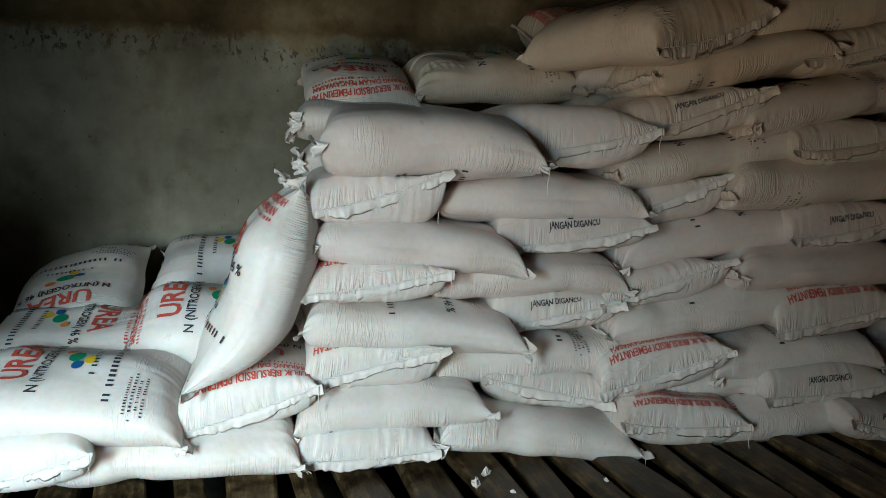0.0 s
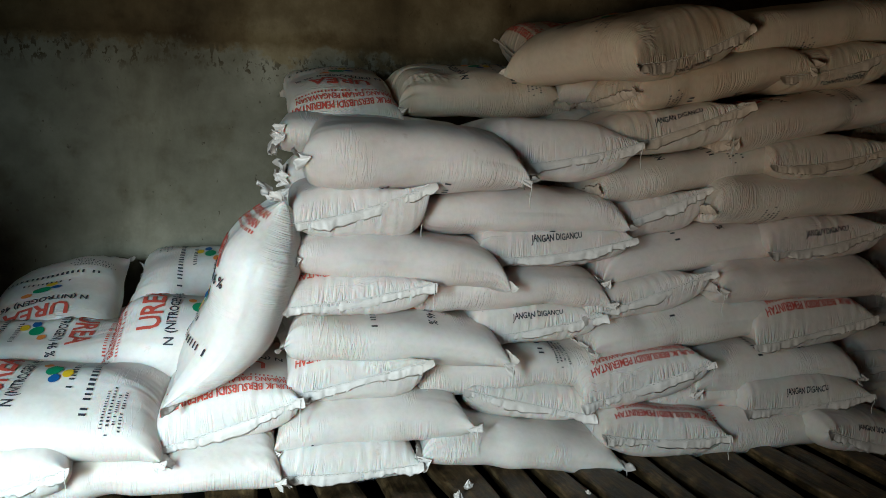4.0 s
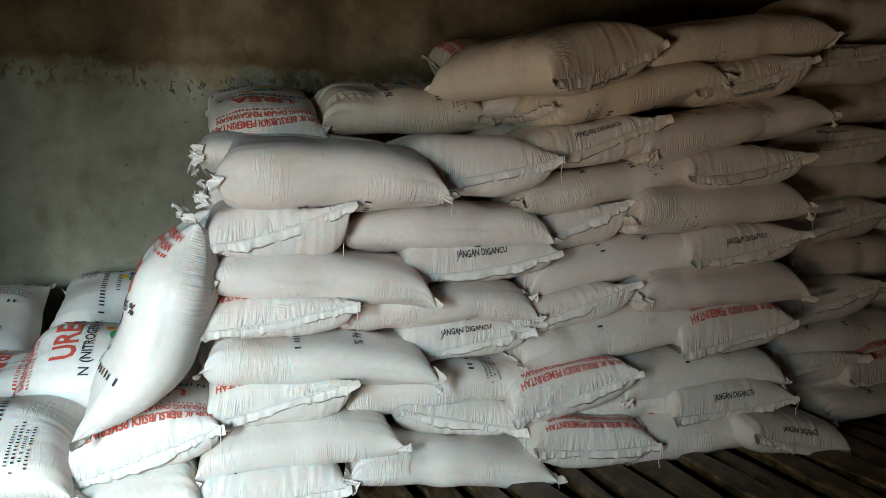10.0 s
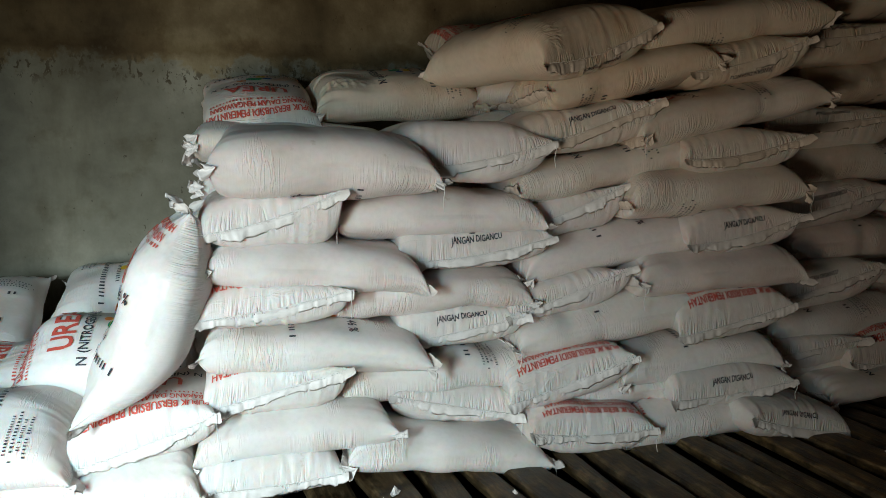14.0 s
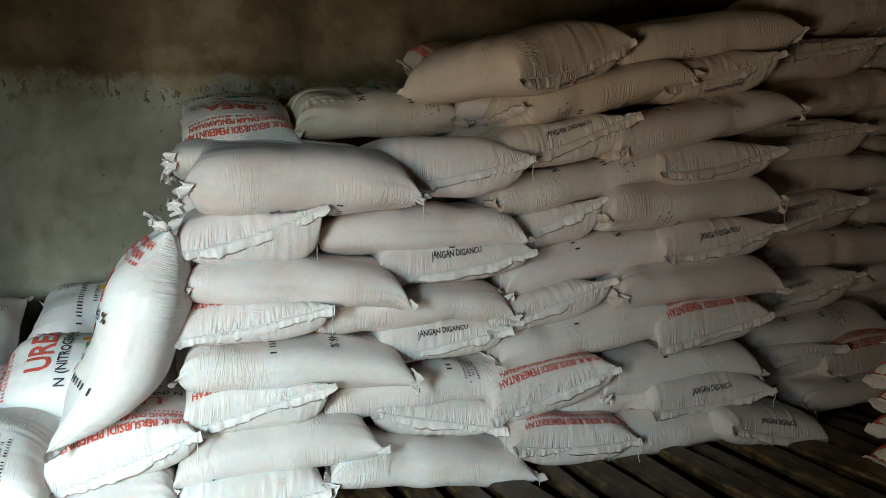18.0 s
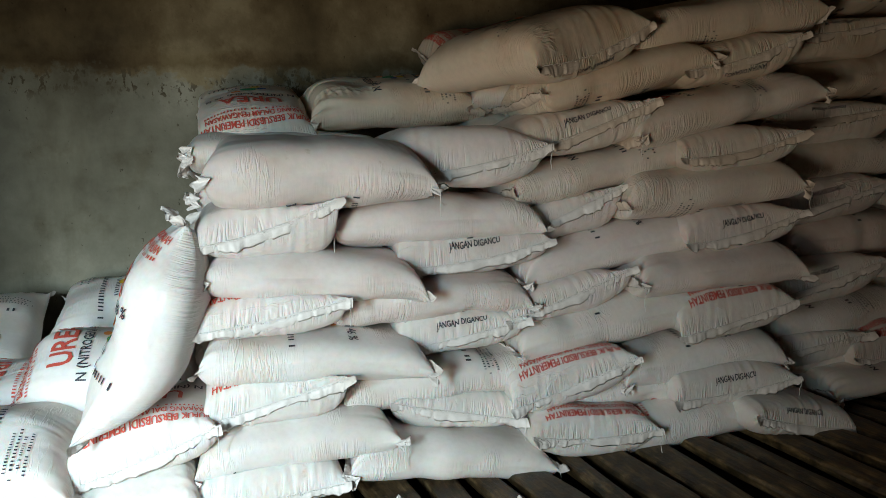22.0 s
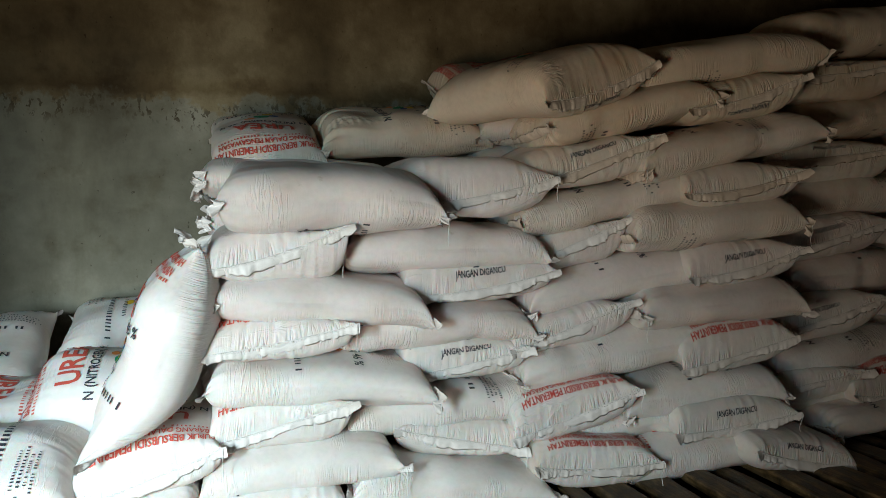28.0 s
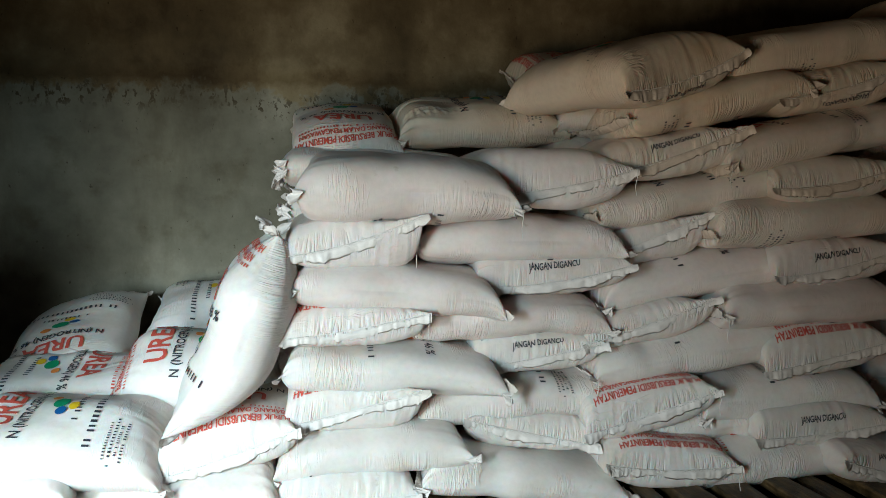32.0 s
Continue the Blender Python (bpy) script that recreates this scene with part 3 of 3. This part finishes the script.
def print_design(half):
    """The front of a sack, seen upright: (kind, shape, where along it from its middle)."""
    up = half
    return [
        ("red_print", RED, flat_text("PUPUK BERSUBSIDI PEMERINTAH", 0.030, 0.44), up - 0.100),
        ("red_print", RED, flat_text("BARANG DALAM PENGAWASAN", 0.028, 0.40), up - 0.142),
        ("red_print", RED, flat_bars(word_bars(5, 0.42, 0, 0.012, 30)), up - 0.172),
        ("red_letter", RED, flat_text("UREA", 0.080, 0.26), up - 0.275),
        ("black_print", BLACK, flat_text("N (NITROGEN) 46 %", 0.034, 0.38), up - 0.355),
        ("green_print", GREEN, flat_disc(0.0, 0.0, 0.036, 0.026), up - 0.445),
        ("blue_print", BLUE, flat_disc(-0.055, -0.012, 0.022, 0.017), up - 0.445),
        ("yellow_print", YELLOW, flat_disc(-0.028, -0.048, 0.024, 0.017), up - 0.445),
        ("orange_print", ORANGE, flat_disc(0.055, 0.030, 0.022, 0.015), up - 0.445),
        ("black_print", BLACK, flat_bars(word_bars(6, 0.20, 0, 0.018, 11)), up - 0.512),
        ("black_print", BLACK, flat_bars(word_bars(7, 0.46, 0, 0.023, 22)), up - 0.575),
        ("black_print", BLACK, flat_bars(SMALL), up - 0.635),
    ]


def islands(flat):
    """A flat shape cut into its separate pieces."""
    v, f = flat
    root = list(range(len(v)))

    def top_of(k):
        while root[k] != k:
            root[k] = root[root[k]]
            k = root[k]
        return k

    for face in f:
        for q in face[1:]:
            root[top_of(q)] = top_of(face[0])
    out = {}
    for face in f:
        out.setdefault(top_of(face[0]), []).append(face)
    pieces = []
    for faces in out.values():
        used = sorted({q for face in faces for q in face})
        at = {q: k for k, q in enumerate(used)}
        pieces.append((v[used], [[at[q] for q in face] for face in faces]))
    return pieces


def put_print(name, mat, flat, s, sh, parent, back=False):
    if name == "red_letter":
        return [put_print("letter", mat, piece, s, sh, parent, back) for piece in islands(flat)][0]
    v, f = flat
    p = sh.panel(s + v[:, 1], -v[:, 0] if back else v[:, 0], back=back)
    me = bpy.data.meshes.new(name)
    me.from_pydata(p.tolist(), [], f)
    ob = mesh_part(name, me, mat, parent, smooth=True)
    return tagged(ob, kind="stuff") if name in ("red_print", "black_print") else ob


# how a sack lies: turn about its own length (180: back up), and in plan
LIES = {
    "HR": (0, -90), "HJ": (180, 90), "HU": (0, 90), "HP": (180, -90),
    "La": (0, 180), "Lb": (0, 0), "Lc": (180, 180), "Ld": (180, 0),
}
SAY = {
    "HR": "white woven urea sack lying end out, red print above its hem",
    "HJ": "white woven urea sack lying end out, black warning above its hem",
    "HU": "white woven urea sack lying end out, black warning under its hem",
    "HP": "plain white woven sack lying end out, ruffled sewn hem",
    "La": "white woven urea sack lying along the stack, printed side up",
    "Lb": "full white woven urea sack lying lengthwise, printed side up",
    "Lc": "full white woven sack lying lengthwise, printed side down",
    "Ld": "white woven sack lying along the stack, creased plain side",
}
COUNT = [0]


def sack(lie, x, y, z, span, thick, slope=0.0, other=0.0, bow=0.0, yaw=0.0, nod=0.0, droop=0.0, full=1.0, mat=None, curl=None, thread=0, say="", prints=True, matrix=None, twist=0.0, wrinkle=1.0, red=None, seam=None, lean=None, flap=0.0, stripe=0, shear=(0.0, 0.0), neck=0.0, fat=0.0, crest=0.0, group="stacked fertilizer sacks"):
    """A filled sack whose near side is at y, its middle at x, z. span: the side that shows, other: the one that does not."""
    COUNT[0] += 1
    seed = COUNT[0] * 7 + 3
    r = np.random.RandomState(seed)
    turn, plan = LIES[lie]
    if red is None:
        red = lie in ("HR", "HJ", "HU")
    if lie[0] == "H":
        length, width = other or 0.84, span
        centre = (x, y + length / 2 + 0.02, z)
        nod_by = nod
    else:
        length, width = span, other or 0.50
        centre = (x, y + width / 2, z)
        nod_by = nod
    if seam is None:
        seam = {"HJ": r.uniform(-0.65, -0.45), "HR": r.uniform(-0.6, -0.35), "HP": r.uniform(-0.45, 0.15), "HU": r.uniform(0.1, 0.4)}.get(lie, r.uniform(-0.8, -0.4))
    if lie[0] == "L" and not isinstance(seam, tuple):
        seam = (seam * 0.4, seam * 0.6) if plan == 180 else (seam * 0.6, seam * 0.4)
    if lie[0] == "H":
        seam += 0.22 if lie == "HU" else 0.38
        full *= 0.85
    sh = Shape(length - 0.03, width, thick * (fat or (1.12 if lie[0] == "H" else 1.03)), seed, bow if turn == 0 else -bow, full, droop, twist, wrinkle, shear, tuple(np.multiply(seam, 1 if turn == 0 else -1)) if isinstance(seam, tuple) else (seam if turn == 0 else -seam), None if lean is None else (lean if lie in ("HR", "HP") else -lean), 1 if turn == 0 else -1, neck, crest or (2.65 if lie[0] == "H" else 2.3), (-1 if plan == 180 else 1) * (r.uniform(0.3, 0.7) if x < 1.3 else r.uniform(0.0, 0.25)) if lie[0] == "L" and group == "stacked fertilizer sacks" else 0.0)
    top = new("fertilizer_sack")
    if matrix is None:
        # slope along the face of the stack, nod towards the viewer, then the lie
        matrix = pose(*centre, 0, -slope, yaw) @ pose(0, 0, 0, nod_by, 0, 0) @ pose(0, 0, 0, 0, 0, plan) @ pose(0, 0, 0, turn, 0, 0)
    top.matrix_world = matrix
    tagged(top, say or SAY[lie], "sack", group)
    mat = mat or SACK
    mesh_part("body", body_mesh(sh, lie[0] == "L", "second row" in say), mat, top)
    near = {"HR": 1, "HJ": -1, "HU": -1, "HP": 1}.get(lie, 0)
    for end in (1, -1):
        c = curl if curl is not None and end == near else (r.uniform(-100, -70) if end == near else r.choice((-1, 1)) * r.uniform(30, 85))
        c = c if turn == 0 else -c
        hem = mesh_part("hem", hem_mesh(sh, end, seed + end, c, abs(flap) if flap > 0 or flap * end < 0 else (0.034 if end == near else 0.036), 0.22 if flap > 0 or flap * end < 0 else 0.0), HEM if mat in (SACK, SACK_WARM, CREAM) else HEM_TAN, top, "ruffled sewn hem")
        if end == near:
            tagged(mesh_part("stitching", stitch_mesh(sh, end), THREAD, hem), kind="stuff")
    if lie[0] == "L" and "second row" not in say and stripe == 0 and mat is not CREAM:
        for end in (1, -1):
            if r.rand() < 0.6:
                mesh_part("torn_corner", torn_corner_mesh(sh, end, matrix, seed + 5 * end), HEM if mat in (SACK, SACK_WARM) else HEM_TAN, top, "crumpled corner of the sewn hem")
    if "torn hem" in say and flap:
        for k in range(3):
            mesh_part("torn_corner", torn_corner_mesh(sh, 1 if plan == 180 else -1, matrix, seed + 11 * k, 1.01), HEM, top, "crumpled corner of the sewn hem")
    if thread:
        e = 1 if thread > 0 else -1
        p = Vector(sh.at(e * 0.999, 0.0 if abs(thread) == 1 else math.pi).tolist())
        inv = matrix.to_3x3().inverted()
        down = inv @ Vector((0, 0, -1))
        out = inv @ Vector((0, -1, 0))
        pts = [p + out * (0.012 + 0.006 * math.sin(k * 0.9)) + down * (0.012 * k) for k in range(9)]
        mesh_part("thread", tube_mesh("thread", pts, 0.0013), THREAD, top, "loose sewing thread")
    if stripe:
        for side in (-1, 1):
            rows = [(side * 0.215 - 0.035, side * 0.215 + 0.035, -0.40 + 0.08 * k, 0.08) for k in range(11)]
            put_print("stripe", RED, flat_bars(rows), 0.0, sh, top)
    if prints:
        for name, m, flat, s in print_design(sh.arc):
            if red or m is not RED:
                put_print(name, m, flat, s, sh, top)
        if lie[0] == "H" and lie in ("HJ", "HU"):
            put_print("black_print", BLACK, flat_text("JANGAN DIGANCU", 0.021, 0.205), -sh.arc + 0.05, sh, top, back=True)
    return top



# the stack: the left block, the right block, the far end and the loose pile
sack("HR", 0.196, 3.08, 1.475, 0.47, 0.18, 4.9, full=0.5, mat=SACK_TAN, curl=-50, bow=0.03, nod=15, lean=0.3, seam=-0.6)
sack("La", 0.804, 3.145, 1.55, 0.81, 0.209, 3.7, wrinkle=3.0, full=0.7, mat=SACK_BROWN, red=0, nod=12)
sack("Lc", 0.396, 2.515, 1.262, 0.812, 0.25, 0.4, other=0.52, wrinkle=1.2, thread=-2, mat=SACK_WARM)
sack("HP", 0.945, 2.59, 1.304, 0.61, 0.216, -0.3, lean=0.45, seam=-0.5, thread=2, mat=SACK_WARM)
sack("HP", 0.2, 2.53, 1.061, 0.484, 0.18, -0.2, lean=0.75, seam=0, mat=SACK_WARM)
sack("Lc", 0.857, 2.670, 1.062, 0.87, 0.192, 0.4, thread=2, mat=SACK_WARM)
sack("Lc", 0.369, 2.565, 0.89, 0.826, 0.198, -4.1, mat=SACK_WARM)
sack("HJ", 0.977, 2.645, 0.940, 0.62, 0.169, -0.5, lean=0.46, seam=-0.47, mat=SACK_WARM)
sack("HR", 0.205, 2.52, 0.774, 0.504, 0.159, -0.5, lean=0.5, seam=-0.3, thread=1, mat=SACK_WARM)
sack("Lc", 0.822, 2.670, 0.758, 0.84, 0.197, -0.1, mat=SACK_WARM)
sack("Lb", 0.358, 2.555, 0.588, 0.872, 0.195, -3.9, thread=2)
sack("HJ", 0.922, 2.645, 0.621, 0.52, 0.161, -1.0, lean=0.54, seam=-0.4)
sack("HR", 0.204, 2.52, 0.469, 0.498, 0.176, -2.3, lean=0.7, seam=-0.25)
sack("La", 0.862, 2.670, 0.425, 0.88, 0.204, 3.1, red=1, thread=1)
sack("Ld", 0.274, 2.535, 0.294, 0.75, 0.215, 2.6, thread=1)
sack("HP", 0.897, 2.625, 0.308, 0.53, 0.163, -6.5, lean=-0.35, seam=-0.27, thread=2)
sack("HU", 0.169, 2.47, 0.184, 0.514, 0.161, -4.0, prints=1, lean=0.2, seam=-0.4)
sack("Lc", 0.856, 2.535, 0.148, 0.836, 0.191, -7.6, thread=-2)
sack("HU", 1.29, 2.50, 1.715, 0.60, 0.225, 15.0, yaw=17, wrinkle=1.2, mat=SACK_BROWN, bow=0.02, lean=0.15, seam=-0.3)
sack("La", 1.43, 3.42, 1.82, 0.75, 0.215, 4.0, mat=SACK_BROWN, other=0.5, red=1, nod=16)
sack("Ld", 2.16, 2.725, 1.852, 0.962, 0.227, 9.2, mat=SACK_BROWN)
sack("Ld", 1.63, 2.665, 1.616, 0.804, 0.185, 12.9, mat=SACK_BROWN)
sack("HU", 2.177, 2.64, 1.689, 0.587, 0.174, 8.9, wrinkle=1.3, lean=0.4, seam=0, mat=SACK_BROWN)
sack("HJ", 1.45, 2.62, 1.403, 0.58, 0.166, 8.4, wrinkle=1.4, lean=0.6, seam=-0.2, mat=SACK_TAN)
sack("La", 2.105, 2.645, 1.484, 0.969, 0.196, 12.5, red=1, thread=1, mat=SACK_TAN)
sack("La", 1.58, 2.705, 1.234, 0.92, 0.182, 10.6, mat=SACK_TAN)
sack("HP", 2.15, 2.6, 1.312, 0.584, 0.169, 3.6, lean=0.37, seam=-0.2, mat=SACK_TAN)
sack("HP", 1.42, 2.7, 1.049, 0.46, 0.168, 8.6, lean=0.6, seam=0, mat=SACK_WARM)
sack("Ld", 2.052, 2.635, 1.152, 0.888, 0.221, 4.1, thread=1, mat=SACK_TAN)
sack("Lb", 1.625, 2.725, 0.897, 0.91, 0.21, 9.3, mat=SACK_WARM)
sack("HJ", 2.196, 2.62, 0.974, 0.578, 0.178, 1.9, wrinkle=1.3, lean=0.52, seam=-0.33, mat=SACK_WARM)
sack("HP", 1.385, 2.64, 0.722, 0.56, 0.156, 8.8, lean=0.57, seam=-0.1, mat=SACK_WARM)
sack("Lc", 2.098, 2.635, 0.791, 0.887, 0.216, 2.3, thread=2, mat=SACK_WARM)
sack("Lb", 1.59, 2.665, 0.589, 0.92, 0.213, 7.7, thread=-2)
sack("HR", 2.147, 2.59, 0.615, 0.572, 0.208, 1.6, lean=0.43, seam=-0.6)
sack("HR", 1.364, 2.56, 0.402, 0.547, 0.209, 7.2, lean=0.4, seam=-0.4, thread=1)
sack("Lb", 2.041, 2.665, 0.39, 0.874, 0.225, 1.2)
sack("Lb", 1.612, 2.685, 0.264, 0.802, 0.195, 3.1)
sack("HJ", 2.144, 2.57, 0.29, 0.609, 0.177, -1.5, lean=0.3, seam=-0.47, thread=-1)
sack("HR", 1.444, 2.52, 0.176, 0.551, 0.199, -5.3, lean=0.05, seam=-0.2, thread=1)
sack("La", 2.011, 2.595, 0.132, 0.814, 0.226, 1.1, red=1)
sack("HJ", 2.40, 2.44, 0.142, 0.55, 0.155, -8.6, lean=-0.3, seam=-0.35)
sack("Lc", 3.116, 2.936, 2.087, 0.914, 0.247, 6.6, mat=SACK_BROWN)
sack("HJ", 2.916, 2.869, 1.819, 0.747, 0.193, 4.3, lean=0.2, seam=0.2, mat=SACK_BROWN)
sack("Lc", 3.102, 2.936, 1.659, 0.895, 0.231, 6.1, mat=SACK_BROWN)
sack("HJ", 2.842, 2.848, 1.416, 0.814, 0.204, 2.2, lean=0.2, seam=0, mat=SACK_TAN)
sack("La", 3.046, 2.895, 1.260, 0.947, 0.225, 3.1, red=1, mat=SACK_TAN)
sack("HJ", 2.842, 2.828, 1.054, 0.731, 0.210, 6.2, lean=0.3, seam=-0.3, mat=SACK_WARM)
sack("Lb", 3.152, 2.915, 0.858, 0.983, 0.243, 2.6, mat=SACK_WARM)
sack("HJ", 2.797, 2.787, 0.663, 0.762, 0.215, 4.0, lean=0.49, seam=-0.25)
sack("La", 3.019, 2.874, 0.432, 0.956, 0.242, 4.0)
sack("HP", 2.741, 2.787, 0.322, 0.693, 0.175, 1.2, lean=0.3, seam=0)
sack("HR", 3.257, 2.766, 0.312, 0.553, 0.253, 4.8)
sack("Lb", 3.086, 2.874, 0.268, 0.999, 0.251, 0.7)
sack("La", -0.805, 2.42, 0.378, 0.80, 0.25, -3.6, other=0.52, full=0.4, crest=1.95, red=1, nod=6, group="loose fertilizer sacks")
sack("HR", -0.232, 2.47, 0.375, 0.47, 0.185, 5.6, group="loose fertilizer sacks", lean=0.48, seam=-0.5, thread=1)
sack("Lc", -0.44, 2.45, 0.194, 0.80, 0.205, 0.1, full=1.2, seam=(-0.05, -0.05), group="loose fertilizer sacks")
sack("HP", -0.907, 2.33, 0.257, 0.432, 0.176, 0.8, group="loose fertilizer sacks", lean=0.5, seam=-0.4, thread=2)
sack("HR", -1.01, 3.06, 0.475, 0.55, 0.25, 14, nod=18, bow=0.03, full=0.6, fat=1.05, crest=2.1, group="loose fertilizer sacks", lean=0.3, seam=-0.5)
sack("Lb", -0.927, 2.865, 0.408, 0.671, 0.25, 2.5, red=1, nod=8, group="loose fertilizer sacks")
sack("La", -0.385, 2.83, 0.475, 0.71, 0.35, -4, red=1, nod=20, other=0.46, full=0.42, crest=1.95, group="loose fertilizer sacks")
sack("Lb", -0.37, 3.5, 0.605, 0.78, 0.25, 3.6, red=1, nod=15, full=0.5, crest=2.0, group="loose fertilizer sacks")
sack("HP", -0.448, 2.99, 0.374, 0.509, 0.131, -1.9, prints=0, group="loose fertilizer sacks")
sack("La", 3.009, 1.75, 0.525, 0.84, 0.135, 6, mat=CREAM, stripe=1, prints=0, other=0.5, group="far pile of sacks", say="cream woven sack with red stripe in another pile")
sack("La", 3.039, 1.75, 0.405, 0.84, 0.135, 7, mat=CREAM, stripe=1, prints=0, other=0.5, group="far pile of sacks", say="cream woven sack with red stripe in another pile")
sack("La", 3.035, 1.75, 0.285, 0.84, 0.135, 5, mat=CREAM, stripe=1, prints=0, other=0.5, group="far pile of sacks", say="cream woven sack with red stripe in another pile")
sack("La", 3.043, 1.75, 0.16, 0.84, 0.135, 6, mat=CREAM, stripe=1, prints=0, other=0.5, group="far pile of sacks", say="cream woven sack with red stripe in another pile")
sack("La", 3.090, 1.75, 0.64, 0.84, 0.135, 5, mat=CREAM, stripe=1, prints=0, other=0.5, group="far pile of sacks", say="cream woven sack with red stripe in another pile")
sack("La", 3.12, 2.68, 0.165, 0.78, 0.16, 3.0, say="white woven urea sack lying on the boards beside the stack")
# the sacks behind, whose ends show past the edge of the stack
for row in range(8):
    sack("Lb" if row % 2 else "Lc", 0.36 - 0.03 * (row % 3), 3.05, DECK + 0.085 + 0.166 * row, 0.86, 0.18, 0, prints=False, flap=0.055 if row > 2 else 0.0, say="white woven sack in the second row of the stack, torn hem")
for row in range(11):
    for col in (0, 1):
        if row == 10 and col == 0:
            continue
        sack("Lb" if (row + col) % 2 else "Lc", 1.52 + 0.86 * col + 0.03 * (row % 2), 3.14, DECK + 0.07 + 0.158 * row + (0.012 + 0.007 * row) * (1.3 * col + 0.3), 0.88, 0.18, 0.7 * row, prints=row > 8 and col == 0, red=1, mat=SACK_TAN if row > 6 else None, say="white woven sack in the second row of the stack")
for row in range(12):
    sack("Lc" if row % 2 else "Lb", 3.86 + 0.05 * (row % 2), 3.0 + 0.03 * (row % 3), DECK + 0.09 + 0.172 * row, 0.95, 0.19, 2.5, prints=False, mat=SACK_TAN if row > 6 else None, say="white woven sack in the second row of the far stack")
# the sack that leans on the stack
LEAN = radians(19)
upright = Matrix(((math.sin(LEAN), 0, -math.cos(LEAN), 0), (0, 1, 0, 0), (math.cos(LEAN), 0, math.sin(LEAN), 0), (0, 0, 0, 1)))
sack("La", 0, 0, 0, 0.69, 0.275, other=0.44, matrix=pose(-0.185, 2.66, 0.79) @ upright @ pose(0, 0, 0, 2, 0, 0), red=1, bow=-0.02, full=0.26, seam=(0.0, 0.85), shear=(0.0, 0.06), neck=0.5, fat=1.0, flap=-0.05, say="full white urea sack standing on end, leaning on the stack", group="loose fertilizer sacks")


def scrap(x, y, z, size, seed):
    """A crumpled bit of torn sack on the boards."""
    r = np.random.RandomState(seed)
    a = np.linspace(0, 6.283, 14, endpoint=False)
    edge = size * (0.7 + 0.3 * r.rand(14))
    rings = [np.stack([edge * k * np.cos(a), edge * k * 0.6 * np.sin(a), 0.006 + size * 0.9 * r.rand(14) * (1.15 - k)], -1) for k in (0.02, 0.35, 0.7, 1.0)]
    rings.append(rings[-1] * 0.9 - np.array([0, 0, 0.004]))
    ob = new("sack_scrap", grid_mesh("sack_scrap", np.array(rings), True))
    ob.data.materials.append(HEM)
    ob.data.polygons.foreach_set("use_smooth", [False] * len(ob.data.polygons))
    ob.matrix_world = pose(x, y, z, 0, 0, 40 * seed)
    return tagged(ob, "small crumpled white scrap of torn sack on boards", "scrap", "scraps of torn sack")


scrap(0.60, 2.47, DECK, 0.03, 1)
scrap(0.545, 2.40, DECK, 0.034, 2)
scrap(1.02, 2.36, DECK, 0.014, 3)
scrap(0.66, 2.33, DECK, 0.012, 4)


# ---- floor boards ----
def plank(x, y0, y1, width, z, thick, seed, tilt):
    """A rough-sawn board with waney, worn edges."""
    r = np.random.RandomState(seed)
    bm = bmesh.new()
    n = 30
    rings = []
    ph = r.rand(6) * 6.283
    for k in range(n + 1):
        y = y0 + (y1 - y0) * k / n
        w0 = width / 2 + 0.010 * math.sin(2.1 * y + ph[0]) + 0.005 * math.sin(7 * y + ph[1]) + r.uniform(-0.003, 0.003)
        w1 = width / 2 + 0.010 * math.sin(1.7 * y + ph[2]) + 0.005 * math.sin(6 * y + ph[3]) + r.uniform(-0.003, 0.003)
        dz = 0.004 * math.sin(3 * y + ph[4]) + r.uniform(-0.0025, 0.0025)
        b, crown = 0.016 + 0.008 * math.sin(5 * y + ph[5]), 0.004
        prof = [(-w0 + 0.004, -thick), (w1 - 0.004, -thick), (w1, -b), (w1 - b * 0.35, -b * 0.3), (w1 - b, 0), (0, crown), (-w0 + b, 0), (-w0 + b * 0.35, -b * 0.3), (-w0, -b)]
        rings.append([bm.verts.new((px, y, z + pz + dz)) for px, pz in prof])
    for a, b in zip(rings, rings[1:]):
        for k in range(9):
            bm.faces.new((a[k], a[(k + 1) % 9], b[(k + 1) % 9], b[k]))
    bm.faces.new(rings[0][::-1])
    bm.faces.new(rings[-1])
    bmesh.ops.recalc_face_normals(bm, faces=bm.faces)
    me = bpy.data.meshes.new("plank")
    bm.to_mesh(me)
    bm.free()
    me.materials.append(WOOD)
    ob = new("plank", me)
    ob.matrix_world = pose(x, 0, 0, 0, 0, tilt)
    return ob


deck = tagged(new("board_floor"), "worn dark wooden boards laid with gaps over bearers", "floor", kind="structure")
r = random.Random(4)
x = LEFT_X + 0.1
k = 0
while x < RIGHT_X - 0.1:
    w = r.choice((0.11, 0.13, 0.15, 0.17, 0.19))
    p = plank(0, FRONT_Y + 0.1 + r.uniform(0, 0.1), WALL_Y - 0.05, w, DECK - r.uniform(0, 0.02), 0.042, k, 0)
    p.matrix_world = pose(x + w / 2, 2.5, 0, 0, r.uniform(-4, 4), 7.5 + r.uniform(-3.5, 3.5)) @ pose(0, -2.5, 0)
    p.parent = deck
    x += w + r.uniform(0.035, 0.085)
    k += 1
for y in (-0.6, 0.7, 2.0, 3.3):
    b = part("bearer", box(LEFT_X + 0.05, RIGHT_X - 0.05, y - 0.04, y + 0.04, -0.06, DECK - 0.062, 0.004), WOOD, deck)
